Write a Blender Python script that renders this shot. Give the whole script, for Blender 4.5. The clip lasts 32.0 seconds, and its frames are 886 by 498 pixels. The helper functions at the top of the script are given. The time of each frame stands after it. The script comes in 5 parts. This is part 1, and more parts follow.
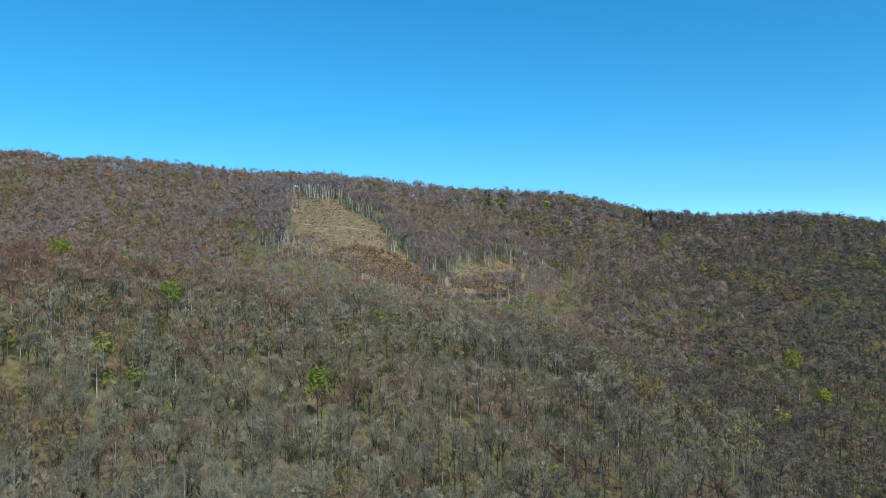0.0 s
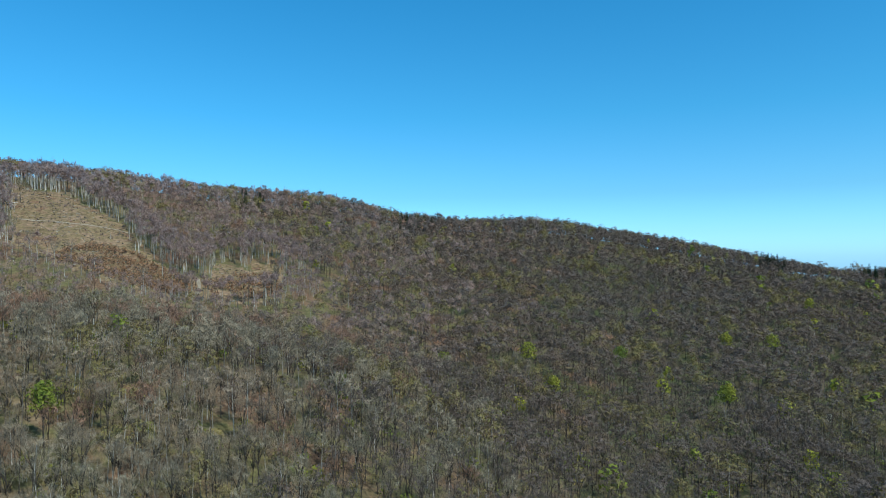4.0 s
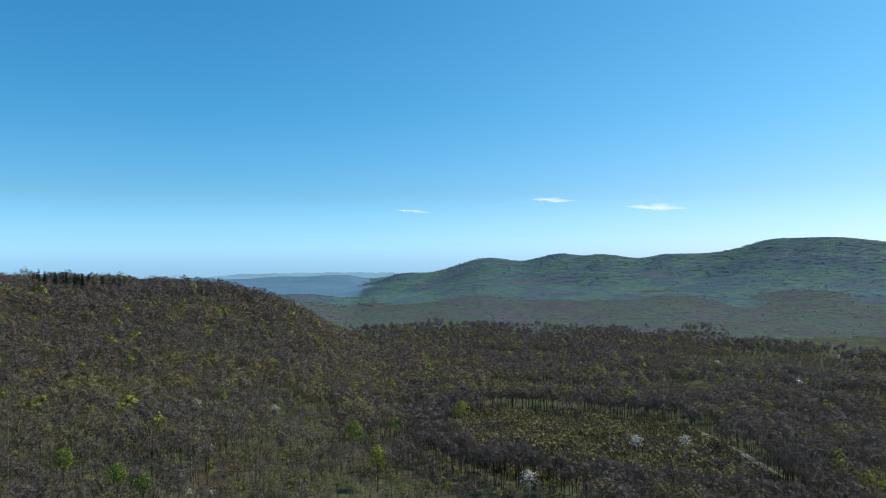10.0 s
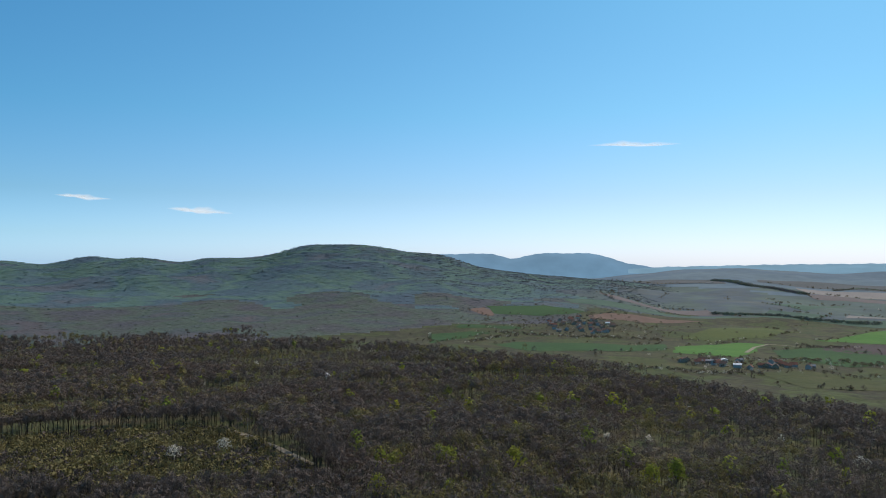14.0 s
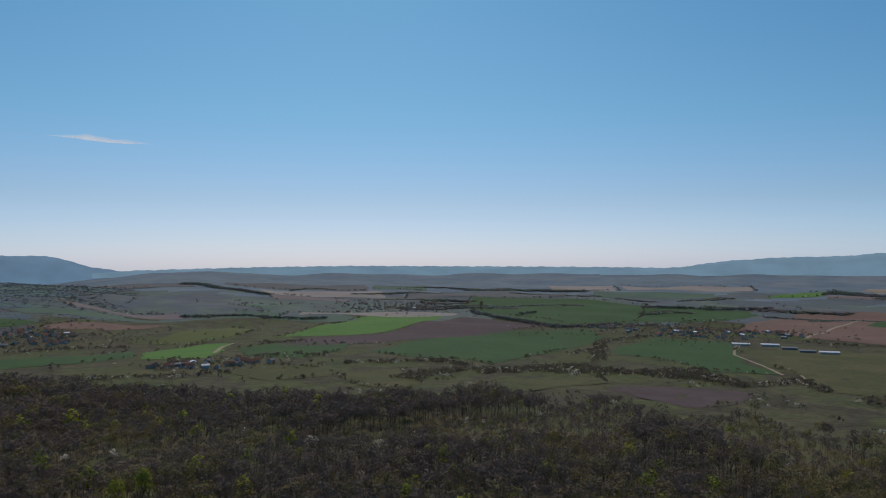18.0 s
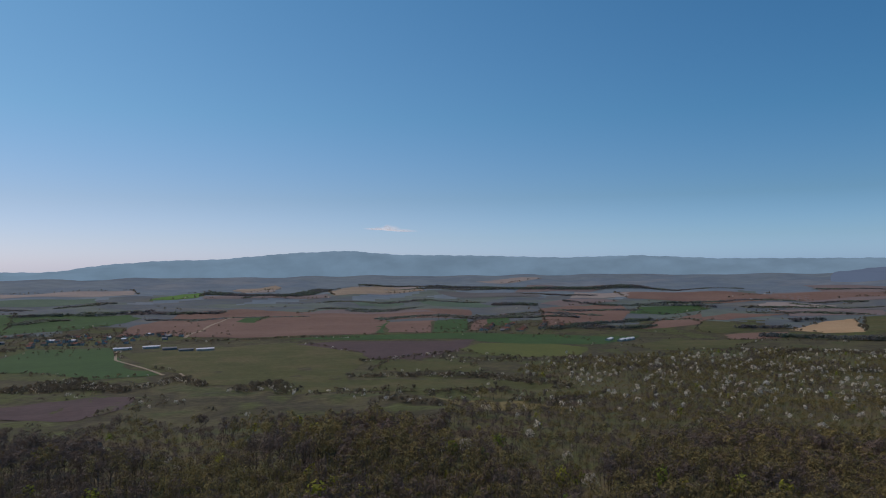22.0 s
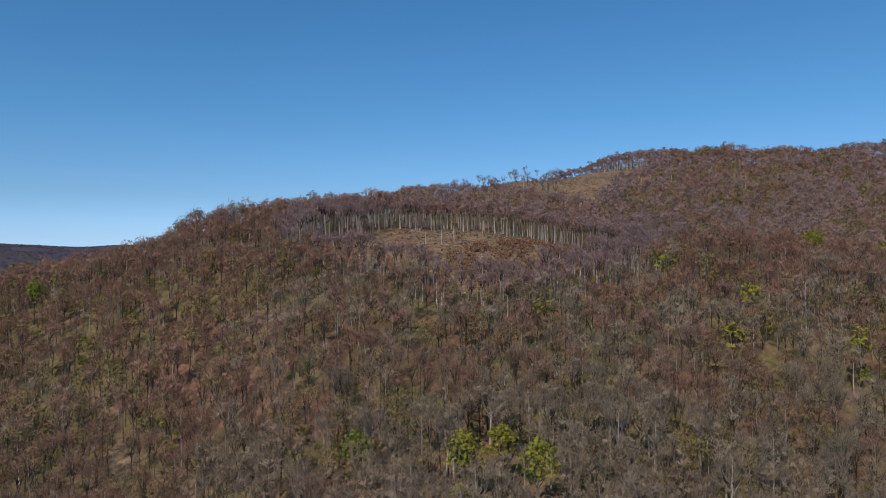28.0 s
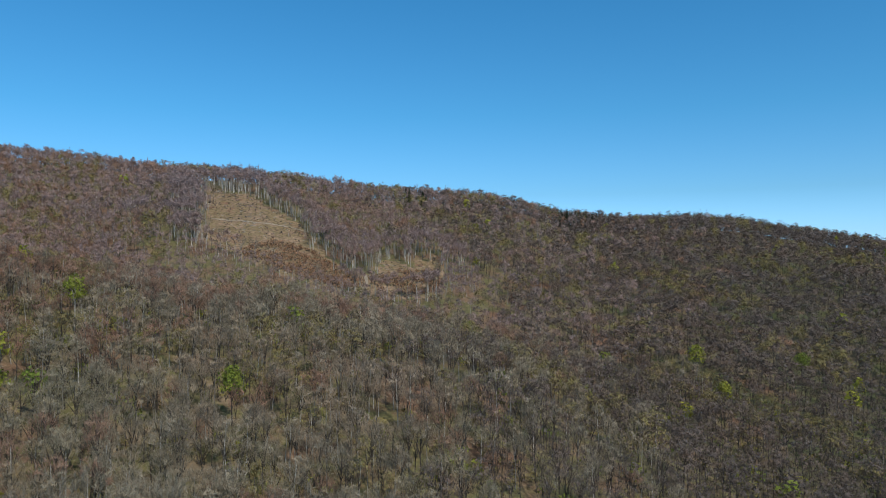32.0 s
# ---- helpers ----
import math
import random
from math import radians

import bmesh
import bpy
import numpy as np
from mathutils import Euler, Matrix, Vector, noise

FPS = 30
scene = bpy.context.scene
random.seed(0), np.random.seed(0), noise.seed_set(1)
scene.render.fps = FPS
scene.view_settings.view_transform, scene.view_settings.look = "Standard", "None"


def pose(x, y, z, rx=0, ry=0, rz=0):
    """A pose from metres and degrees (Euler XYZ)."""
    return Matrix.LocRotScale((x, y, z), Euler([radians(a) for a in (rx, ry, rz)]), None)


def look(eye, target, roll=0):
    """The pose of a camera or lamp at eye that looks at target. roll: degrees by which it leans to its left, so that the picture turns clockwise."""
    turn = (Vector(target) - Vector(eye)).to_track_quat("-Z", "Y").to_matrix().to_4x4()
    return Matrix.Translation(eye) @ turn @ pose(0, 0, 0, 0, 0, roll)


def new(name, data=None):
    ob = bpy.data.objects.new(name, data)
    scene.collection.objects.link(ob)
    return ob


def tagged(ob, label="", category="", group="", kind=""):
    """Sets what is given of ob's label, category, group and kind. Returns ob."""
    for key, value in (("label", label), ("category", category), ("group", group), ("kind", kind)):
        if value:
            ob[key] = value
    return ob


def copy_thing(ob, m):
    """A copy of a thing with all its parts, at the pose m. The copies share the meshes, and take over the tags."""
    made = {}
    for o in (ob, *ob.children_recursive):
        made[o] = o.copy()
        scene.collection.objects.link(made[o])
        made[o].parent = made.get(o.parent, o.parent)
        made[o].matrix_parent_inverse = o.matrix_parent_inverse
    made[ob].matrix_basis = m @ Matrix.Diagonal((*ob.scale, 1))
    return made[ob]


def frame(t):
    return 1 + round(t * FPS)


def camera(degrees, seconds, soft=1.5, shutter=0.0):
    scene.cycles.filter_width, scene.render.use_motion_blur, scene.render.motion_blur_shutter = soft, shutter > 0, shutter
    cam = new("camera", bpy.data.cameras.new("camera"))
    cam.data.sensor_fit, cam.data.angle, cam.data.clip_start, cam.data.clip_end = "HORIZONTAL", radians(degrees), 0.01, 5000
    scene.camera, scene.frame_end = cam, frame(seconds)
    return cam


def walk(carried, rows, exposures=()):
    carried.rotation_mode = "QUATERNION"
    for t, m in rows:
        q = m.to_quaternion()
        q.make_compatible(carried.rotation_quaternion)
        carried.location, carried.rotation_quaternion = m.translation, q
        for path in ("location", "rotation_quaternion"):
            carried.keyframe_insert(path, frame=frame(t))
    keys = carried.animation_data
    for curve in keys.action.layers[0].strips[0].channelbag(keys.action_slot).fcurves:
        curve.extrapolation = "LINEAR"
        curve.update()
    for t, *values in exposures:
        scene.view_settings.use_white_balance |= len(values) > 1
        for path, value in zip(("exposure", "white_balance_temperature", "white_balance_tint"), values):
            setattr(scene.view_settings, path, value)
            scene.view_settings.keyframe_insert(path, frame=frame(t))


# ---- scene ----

# ---- camera: a drone that hovers and turns once round ----
LENS = 64.26
cam = camera(LENS, 32.0, 1.0)
# seconds, yaw, pitch, roll
ROWS = [
    (0.0, 0.00, 1.15, 0.70),
    (0.5, -1.79, 1.14, 0.69),
    (1.0, -3.93, 1.13, 0.70),
    (1.5, -6.24, 1.12, 0.71),
    (2.0, -8.61, 1.09, 0.69),
    (2.5, -11.11, 1.02, 0.68),
    (4.5, -23.30, 0.93, 0.67),
    (5.0, -28.08, 0.86, 0.64),
    (5.5, -33.12, 0.83, 0.61),
    (6.0, -38.16, 0.83, 0.58),
    (6.5, -43.39, 0.82, 0.57),
    (7.0, -48.67, 0.81, 0.58),
    (7.5, -53.85, 0.80, 0.61),
    (8.0, -59.24, 0.78, 0.63),
    (8.5, -64.60, 0.76, 0.63),
    (9.0, -69.83, 0.74, 0.60),
    (9.5, -75.09, 0.72, 0.54),
    (10.0, -80.35, 0.71, 0.50),
    (10.5, -85.75, 0.70, 0.49),
    (11.0, -90.75, 0.70, 0.50),
    (11.5, -94.85, 0.70, 0.49),
    (12.0, -98.87, 0.72, 0.41),
    (12.5, -103.32, 0.74, 0.28),
    (13.0, -107.52, 0.78, 0.15),
    (13.5, -111.72, 0.84, 0.06),
    (15.5, -131.23, 0.92, 0.01),
    (16.0, -136.23, 0.98, 0.01),
    (16.5, -141.71, 1.03, 0.06),
    (17.0, -147.33, 1.06, 0.10),
    (17.5, -152.49, 1.08, 0.10),
    (18.0, -157.46, 1.10, 0.11),
    (18.5, -162.85, 1.11, 0.14),
    (19.0, -168.59, 1.13, 0.17),
    (19.5, -174.44, 1.16, 0.21),
    (20.0, -180.17, 1.17, 0.28),
    (20.5, -186.22, 1.17, 0.34),
    (21.0, -192.68, 1.16, 0.39),
    (21.5, -198.85, 1.15, 0.43),
    (22.0, -204.73, 1.14, 0.46),
    (22.5, -210.93, 1.13, 0.49),
    (23.0, -218.29, 1.12, 0.54),
    (23.5, -225.02, 1.11, 0.58),
    (24.0, -231.13, 1.10, 0.60),
    (24.5, -237.41, 1.08, 0.59),
    (25.0, -244.99, 1.06, 0.56),
    (25.5, -254.83, 1.04, 0.52),
    (26.0, -265.42, 1.03, 0.47),
    (26.5, -276.38, 1.01, 0.39),
    (28.5, -312.43, 0.98, 0.32),
    (29.0, -321.21, 0.94, 0.28),
    (29.5, -329.09, 0.90, 0.27),
    (30.0, -338.18, 0.88, 0.25),
    (30.5, -347.76, 0.88, 0.23),
    (31.0, -356.24, 0.90, 0.25),
    (31.5, -363.39, 0.90, 0.27),
    (32.0, -366.51, 0.88, 0.30),
]

# seconds, stops, kelvin, tint
EXPOSURES = [(0.0, 0.15, 6200, 2), (2.5, 0.15, 6200, 2), (5.0, 0.08, 6250, 3), (7.0, 0.0, 6350, 5), (9.0, -0.03, 6500, 7), (11.0, -0.14, 6750, 9), (13.0, -0.25, 7000, 12), (16.0, -0.5, 7150, 17), (19.0, -0.94, 7250, 22), (21.0, -0.92, 7300, 26),
             (23.0, -0.76, 7300, 28), (25.0, -0.66, 7150, 30), (26.0, -0.58, 7100, 30), (28.5, -0.36, 7300, 31), (29.5, -0.31, 7250, 30), (31.0, -0.2, 6950, 21), (32.0, -0.12, 6700, 14)]
walk(cam, [(t, pose(0, 0, 0, 90 + pitch, roll, yaw)) for t, yaw, pitch, roll in ROWS], EXPOSURES)

# ---- daylight ----
SKY_DEPTH = [(0.0, (0.85, 1.65, 3.1)), (0.035, (0.7, 1.35, 2.2)), (0.09, (0.52, 1.1, 1.55)), (0.2, (0.35, 1.12, 1.5)), (0.4, (0.26, 1.15, 1.55))]
SUN_DEPTH = [(0.0, (0.47, 1.05, 1.95)), (0.08, (0.45, 1.0, 1.5)), (0.2, (0.34, 1.12, 1.5)), (0.4, (0.26, 1.15, 1.55))]
SUN_YAW, SUN_HEIGHT = -150.0, 46.0
SUN_AIM = (-math.sin(radians(SUN_YAW)) * math.cos(radians(SUN_HEIGHT)), math.cos(radians(SUN_YAW)) * math.cos(radians(SUN_HEIGHT)), math.sin(radians(SUN_HEIGHT)))
world = bpy.data.worlds.new("world")
scene.world = world
world.use_nodes = True
wn, wl = world.node_tree.nodes, world.node_tree.links
sky = wn.new("ShaderNodeTexSky")
sky.sky_type, sky.sun_disc = "NISHITA", False
sky.sun_elevation, sky.sun_rotation = radians(SUN_HEIGHT), radians(-SUN_YAW)
sky.altitude, sky.air_density, sky.dust_density, sky.ozone_density = 300, 1.0, 0.6, 2.0
# clear air: deep blue above, paler and whiter towards the horizon
aim = wn.new("ShaderNodeTexCoord")
split = wn.new("ShaderNodeSeparateXYZ")
wl.new(aim.outputs["Generated"], split.inputs["Vector"])


def depth_ramp(stops):
    node = wn.new("ShaderNodeValToRGB")
    for k, (p, c) in enumerate(stops):
        e = node.color_ramp.elements[k] if k < 2 else node.color_ramp.elements.new(p)
        e.position, e.color = p, (*c, 1)
    wl.new(split.outputs["Z"], node.inputs["Fac"])
    return node


sunward = wn.new("ShaderNodeVectorMath")
sunward.operation = "DOT_PRODUCT"
sunward.inputs[1].default_value = SUN_AIM
wl.new(aim.outputs["Generated"], sunward.inputs[0])
near_sun = wn.new("ShaderNodeMapRange")
near_sun.interpolation_type = "SMOOTHSTEP"
near_sun.inputs["From Min"].default_value, near_sun.inputs["From Max"].default_value = 0.1, 1.0
wl.new(sunward.outputs["Value"], near_sun.inputs["Value"])
depth = wn.new("ShaderNodeMix")
depth.data_type = "RGBA"
wl.new(near_sun.outputs["Result"], depth.inputs["Factor"])
wl.new(depth_ramp(SKY_DEPTH).outputs["Color"], depth.inputs["A"])
wl.new(depth_ramp(SUN_DEPTH).outputs["Color"], depth.inputs["B"])
tint = wn.new("ShaderNodeMix")
tint.data_type, tint.blend_type = "RGBA", "MULTIPLY"
tint.inputs["Factor"].default_value = 1.0
wl.new(sky.outputs["Color"], tint.inputs["A"])
wl.new(depth.outputs["Result"], tint.inputs["B"])
# and brighter, whiter air on the sun's side
glare = wn.new("ShaderNodeMix")
glare.data_type, glare.blend_type = "RGBA", "MULTIPLY"
glare.inputs["B"].default_value = (1.95, 1.12, 0.98, 1)
wl.new(near_sun.outputs["Result"], glare.inputs["Factor"])
wl.new(tint.outputs["Result"], glare.inputs["A"])
wl.new(glare.outputs["Result"], wn["Background"].inputs["Color"])
wn["Background"].inputs["Strength"].default_value = 0.1
sun_data = bpy.data.lights.new("sun", "SUN")
sun_data.energy, sun_data.angle, sun_data.color = 4.2, radians(0.53), (1.0, 0.95, 0.87)
sun = new("sun", sun_data)
sun.matrix_world = look(Vector(SUN_AIM) * 900, (0, 0, 0))


# ---- materials ----
def material(name, rough=0.9, spec=0.2):
    m = bpy.data.materials.new(name)
    m.use_nodes = True
    b = m.node_tree.nodes["Principled BSDF"]
    b.inputs["Roughness"].default_value = rough
    b.inputs["Specular IOR Level"].default_value = spec
    return m, m.node_tree.nodes, m.node_tree.links, b


def ramp(nodes, links, source, stops):
    r = nodes.new("ShaderNodeValToRGB")
    while len(r.color_ramp.elements) < len(stops):
        r.color_ramp.elements.new(0.5)
    for e, (p, c) in zip(r.color_ramp.elements, stops):
        e.position, e.color = p, (*c, 1)
    links.new(source, r.inputs["Fac"])
    return r.outputs["Color"]


def place(nodes):
    return nodes.new("ShaderNodeNewGeometry").outputs["Position"]


def noisy(nodes, links, where, size, detail=3.0, rough=0.55):
    n = nodes.new("ShaderNodeTexNoise")
    n.inputs["Scale"].default_value, n.inputs["Detail"].default_value, n.inputs["Roughness"].default_value = 1.0 / size, detail, rough
    links.new(where, n.inputs["Vector"])
    return n.outputs["Fac"]


def mix(nodes, links, a, b, fac, kind="MIX"):
    m = nodes.new("ShaderNodeMix")
    m.data_type, m.blend_type = "RGBA", kind
    for sock, v in ((m.inputs["A"], a), (m.inputs["B"], b)):
        if isinstance(v, tuple):
            sock.default_value = (*v, 1)
        else:
            links.new(v, sock)
    if isinstance(fac, float):
        m.inputs["Factor"].default_value = fac
    else:
        links.new(fac, m.inputs["Factor"])
    return m.outputs["Result"]


def wood_material(name, stops_large, stops_tree, spread, patch=140.0, grain=1.4, fine=(0.5, 1.4), sift=0.42, lace=0.0):
    """Twigs or leaves: a tone that drifts over the slope, a tone for each tree, and fine grain."""
    m, n, l, b = material(name, 0.85, 0.15)
    p = place(n)
    large = ramp(n, l, noisy(n, l, p, patch, 4.0), stops_large)
    tone = n.new("ShaderNodeAttribute")
    tone.attribute_name = "tone"
    each = ramp(n, l, tone.outputs["Fac"], stops_tree)
    col = mix(n, l, large, each, spread)
    small = ramp(n, l, noisy(n, l, p, grain, 4.0, 0.7), [(0.3, (fine[0],) * 3), (0.7, (fine[1],) * 3)])
    l.new(mix(n, l, col, small, 1.0, "MULTIPLY"), b.inputs["Base Color"])
    bp = n.new("ShaderNodeBump")
    bp.inputs["Strength"].default_value, bp.inputs["Distance"].default_value = 0.5, 0.4 * grain
    l.new(noisy(n, l, p, grain, 4.0, 0.7), bp.inputs["Height"])
    l.new(bp.outputs["Normal"], b.inputs["Normal"])
    # light sifts through the twigs
    thin, both = n.new("ShaderNodeBsdfTranslucent"), n.new("ShaderNodeMixShader")
    l.new(b.inputs["Base Color"].links[0].from_socket, thin.inputs["Color"])
    both.inputs[0].default_value = sift
    l.new(b.outputs[0], both.inputs[1]), l.new(thin.outputs[0], both.inputs[2])
    last = both
    if lace:
        # a spray of fine twigs with air between them, drawn out upwards
        long = n.new("ShaderNodeMapping")
        long.inputs["Scale"].default_value = (1.0, 1.0, 0.4)
        l.new(p, long.inputs["Vector"])
        gaps = ramp(n, l, noisy(n, l, long.outputs["Vector"], lace, 3.0, 0.7), [(0.47, (1, 1, 1)), (0.53, (0, 0, 0))])
        clear, last = n.new("ShaderNodeBsdfTransparent"), n.new("ShaderNodeMixShader")
        l.new(gaps, last.inputs[0]), l.new(clear.outputs[0], last.inputs[1]), l.new(both.outputs[0], last.inputs[2])
    out = [k for k in n if k.type == "OUTPUT_MATERIAL"][0]
    l.new(last.outputs[0], out.inputs["Surface"])
    return m


def twig_pair(name, stops_large, stops_tree, spread, lace, **rest):
    """One wood as single twigs and as sprays of fine twigs."""
    return wood_material(name, stops_large, stops_tree, spread, **rest), wood_material(name + " spray", stops_large, stops_tree, spread, lace=lace, **rest)


# Twigs of the farther slope: aerial haze is put in as a mauve tint.
TWIG, TWIG_SPRAY = twig_pair("bare twigs", [(0.3, (0.308, 0.235, 0.224)), (0.5, (0.325, 0.230, 0.202)), (0.7, (0.358, 0.218, 0.162))],
                             [(0.0, (0.235, 0.185, 0.174)), (0.4, (0.297, 0.230, 0.213)), (0.7, (0.336, 0.241, 0.202)), (1.0, (0.392, 0.319, 0.280))], 0.4, 0.42, fine=(0.7, 1.25))
TWIG_NEAR, TWIG_NEAR_SPRAY = twig_pair("fine bare twigs", [(0.3, (0.29, 0.27, 0.18)), (0.5, (0.31, 0.255, 0.175)), (0.7, (0.34, 0.225, 0.15))],
                                       [(0.0, (0.17, 0.15, 0.12)), (0.4, (0.29, 0.25, 0.18)), (0.7, (0.33, 0.26, 0.18)), (1.0, (0.4, 0.35, 0.26))], 0.5, 0.3, fine=(0.65, 1.3))
RED_TWIG, RED_SPRAY = twig_pair("reddish beech twigs", [(0.3, (0.29, 0.185, 0.13)), (0.7, (0.33, 0.18, 0.115))],
                                [(0.0, (0.23, 0.15, 0.115)), (0.5, (0.31, 0.185, 0.125)), (1.0, (0.37, 0.255, 0.185))], 0.5, 0.35, fine=(0.7, 1.25))
# Darker twigs for the side towards the sun: backlit shade put into the colour.
BACKLIT_TWIG, BACKLIT_SPRAY = twig_pair("twigs darkened as backlit", [(0.3, (0.135, 0.108, 0.094)), (0.5, (0.145, 0.113, 0.094)), (0.7, (0.155, 0.108, 0.085))],
                                [(0.0, (0.105, 0.086, 0.075)), (0.5, (0.14, 0.11, 0.093)), (1.0, (0.19, 0.155, 0.125))], 0.3, 0.28, fine=(0.8, 1.2), sift=0.22)
BUD, BUD_SPRAY = twig_pair("opening buds", [(0.3, (0.195, 0.162, 0.07)), (0.7, (0.225, 0.178, 0.07))],
                           [(0.0, (0.165, 0.135, 0.068)), (0.5, (0.205, 0.17, 0.07)), (1.0, (0.27, 0.235, 0.08))], 0.3, 0.28, fine=(0.8, 1.2), sift=0.22)
LIME = wood_material("fresh leaves", [(0.3, (0.2, 0.25, 0.045)), (0.7, (0.27, 0.28, 0.045))],
                     [(0.0, (0.17, 0.23, 0.045)), (0.5, (0.27, 0.29, 0.045)), (1.0, (0.38, 0.35, 0.05))], 0.7)
BLOSSOM = wood_material("white blossom", [(0.3, (0.64, 0.59, 0.48)), (0.7, (0.72, 0.67, 0.55))],
                        [(0.0, (0.42, 0.38, 0.3)), (1.0, (0.74, 0.69, 0.58))], 0.6)
NEEDLE = wood_material("dark needles", [(0.3, (0.02, 0.035, 0.018)), (0.7, (0.03, 0.05, 0.022))],
                       [(0.0, (0.018, 0.03, 0.016)), (1.0, (0.035, 0.05, 0.025))], 0.5)
RUSSET = wood_material("russet saplings", [(0.3, (0.35, 0.18, 0.095)), (0.7, (0.42, 0.235, 0.13))],
                       [(0.0, (0.28, 0.15, 0.085)), (1.0, (0.42, 0.26, 0.15))], 0.6, 40.0)
SCRUB = wood_material("field-edge scrub", [(0.3, (0.145, 0.125, 0.095)), (0.7, (0.185, 0.15, 0.11))],
                      [(0.0, (0.11, 0.1, 0.08)), (0.7, (0.175, 0.15, 0.095)), (1.0, (0.26, 0.22, 0.12))], 0.6, 300.0, 2.5)
# Far woods: the blue of aerial haze is mixed into the base colours.
HAZED_WOOD = wood_material("far woods tinted for haze", [(0.35, (0.120, 0.180, 0.240)), (0.44, (0.132, 0.228, 0.246)), (0.51, (0.168, 0.294, 0.216)), (0.58, (0.120, 0.198, 0.240)), (0.68, (0.192, 0.210, 0.240))],
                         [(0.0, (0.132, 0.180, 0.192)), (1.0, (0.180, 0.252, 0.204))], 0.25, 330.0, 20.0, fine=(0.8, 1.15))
HAZED_VALLEY = wood_material("valley woods tinted for haze", [(0.35, (0.155, 0.149, 0.167)), (0.44, (0.155, 0.167, 0.144)), (0.52, (0.155, 0.218, 0.144)), (0.58, (0.138, 0.167, 0.167)), (0.66, (0.207, 0.178, 0.184))],
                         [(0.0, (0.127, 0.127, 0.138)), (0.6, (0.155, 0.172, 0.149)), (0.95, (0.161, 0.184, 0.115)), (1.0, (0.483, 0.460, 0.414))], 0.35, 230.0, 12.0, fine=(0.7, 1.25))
HAZED_BARE = wood_material("bare woods tinted for haze", [(0.35, (0.13, 0.13, 0.165)), (0.5, (0.15, 0.135, 0.155)), (0.65, (0.14, 0.15, 0.13))],
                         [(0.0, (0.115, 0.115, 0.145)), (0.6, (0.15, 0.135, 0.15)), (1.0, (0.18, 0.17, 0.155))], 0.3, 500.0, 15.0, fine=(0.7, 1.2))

# The flank against the sun: its dimness and haze are put into the colour.
DIMMED_FLANK = wood_material("flank woods dimmed and blued for haze", [(0.35, (0.085, 0.105, 0.135)), (0.5, (0.095, 0.12, 0.135)), (0.65, (0.1, 0.135, 0.125))],
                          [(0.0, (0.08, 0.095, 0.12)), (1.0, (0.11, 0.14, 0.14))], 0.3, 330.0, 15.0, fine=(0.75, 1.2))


def bark_material(name, stops):
    m, n, l, b = material(name, 0.85, 0.2)
    p = place(n)
    tone = n.new("ShaderNodeAttribute")
    tone.attribute_name = "tone"
    c = ramp(n, l, tone.outputs["Fac"], stops)
    g = ramp(n, l, noisy(n, l, p, 0.5), [(0.35, (0.6, 0.6, 0.58)), (0.65, (1.1, 1.1, 1.1))])
    l.new(mix(n, l, c, g, 1.0, "MULTIPLY"), b.inputs["Base Color"])
    return m


BARK = bark_material("grey bark", [(0.0, (0.05, 0.042, 0.035)), (0.5, (0.085, 0.075, 0.062)), (0.62, (0.26, 0.245, 0.215)), (0.85, (0.4, 0.38, 0.34)), (1.0, (0.55, 0.53, 0.48))])
PALE_BARK = bark_material("pale beech bark", [(0.0, (0.16, 0.15, 0.13)), (0.4, (0.36, 0.34, 0.3)), (1.0, (0.58, 0.56, 0.51))])


def soil_material(name, stops, sizes=(60.0, 2.5), grain=0.5, bump=0.6):
    m, n, l, b = material(name, 0.95, 0.1)
    p = place(n)
    a = ramp(n, l, noisy(n, l, p, sizes[0], 5.0, 0.6), stops)
    g = ramp(n, l, noisy(n, l, p, sizes[1], 4.0, 0.7), [(0.3, (1 - grain, 1 - grain, 1 - grain)), (0.7, (1 + grain, 1 + grain, 1 + grain))])
    l.new(mix(n, l, a, g, 1.0, "MULTIPLY"), b.inputs["Base Color"])
    bp = n.new("ShaderNodeBump")
    bp.inputs["Strength"].default_value, bp.inputs["Distance"].default_value = bump, 0.6
    l.new(noisy(n, l, p, sizes[1] * 0.6, 5.0), bp.inputs["Height"])
    l.new(bp.outputs["Normal"], b.inputs["Normal"])
    return m


BOUGH = soil_material("dark boughs", [(0.3, (0.04, 0.034, 0.028)), (0.7, (0.075, 0.063, 0.052))], (6.0, 0.5), 0.3, 0.2)
LITTER = soil_material("leaf litter", [(0.32, (0.16, 0.09, 0.055)), (0.44, (0.145, 0.1, 0.06)), (0.53, (0.115, 0.108, 0.045)), (0.62, (0.155, 0.115, 0.07)), (0.74, (0.24, 0.185, 0.115))], (30.0, 2.5))
UNDERWOOD = soil_material("dark mossy wood floor", [(0.32, (0.085, 0.065, 0.042)), (0.46, (0.095, 0.085, 0.045)), (0.56, (0.075, 0.085, 0.035)), (0.68, (0.11, 0.085, 0.055))], (40.0, 2.5))
MEADOW = soil_material("rough pasture", [(0.3, (0.05, 0.06, 0.028)), (0.42, (0.075, 0.088, 0.033)), (0.5, (0.055, 0.05, 0.032)), (0.58, (0.085, 0.08, 0.042)), (0.66, (0.06, 0.075, 0.03)), (0.75, (0.055, 0.046, 0.038))], (130.0, 9.0), 0.4)
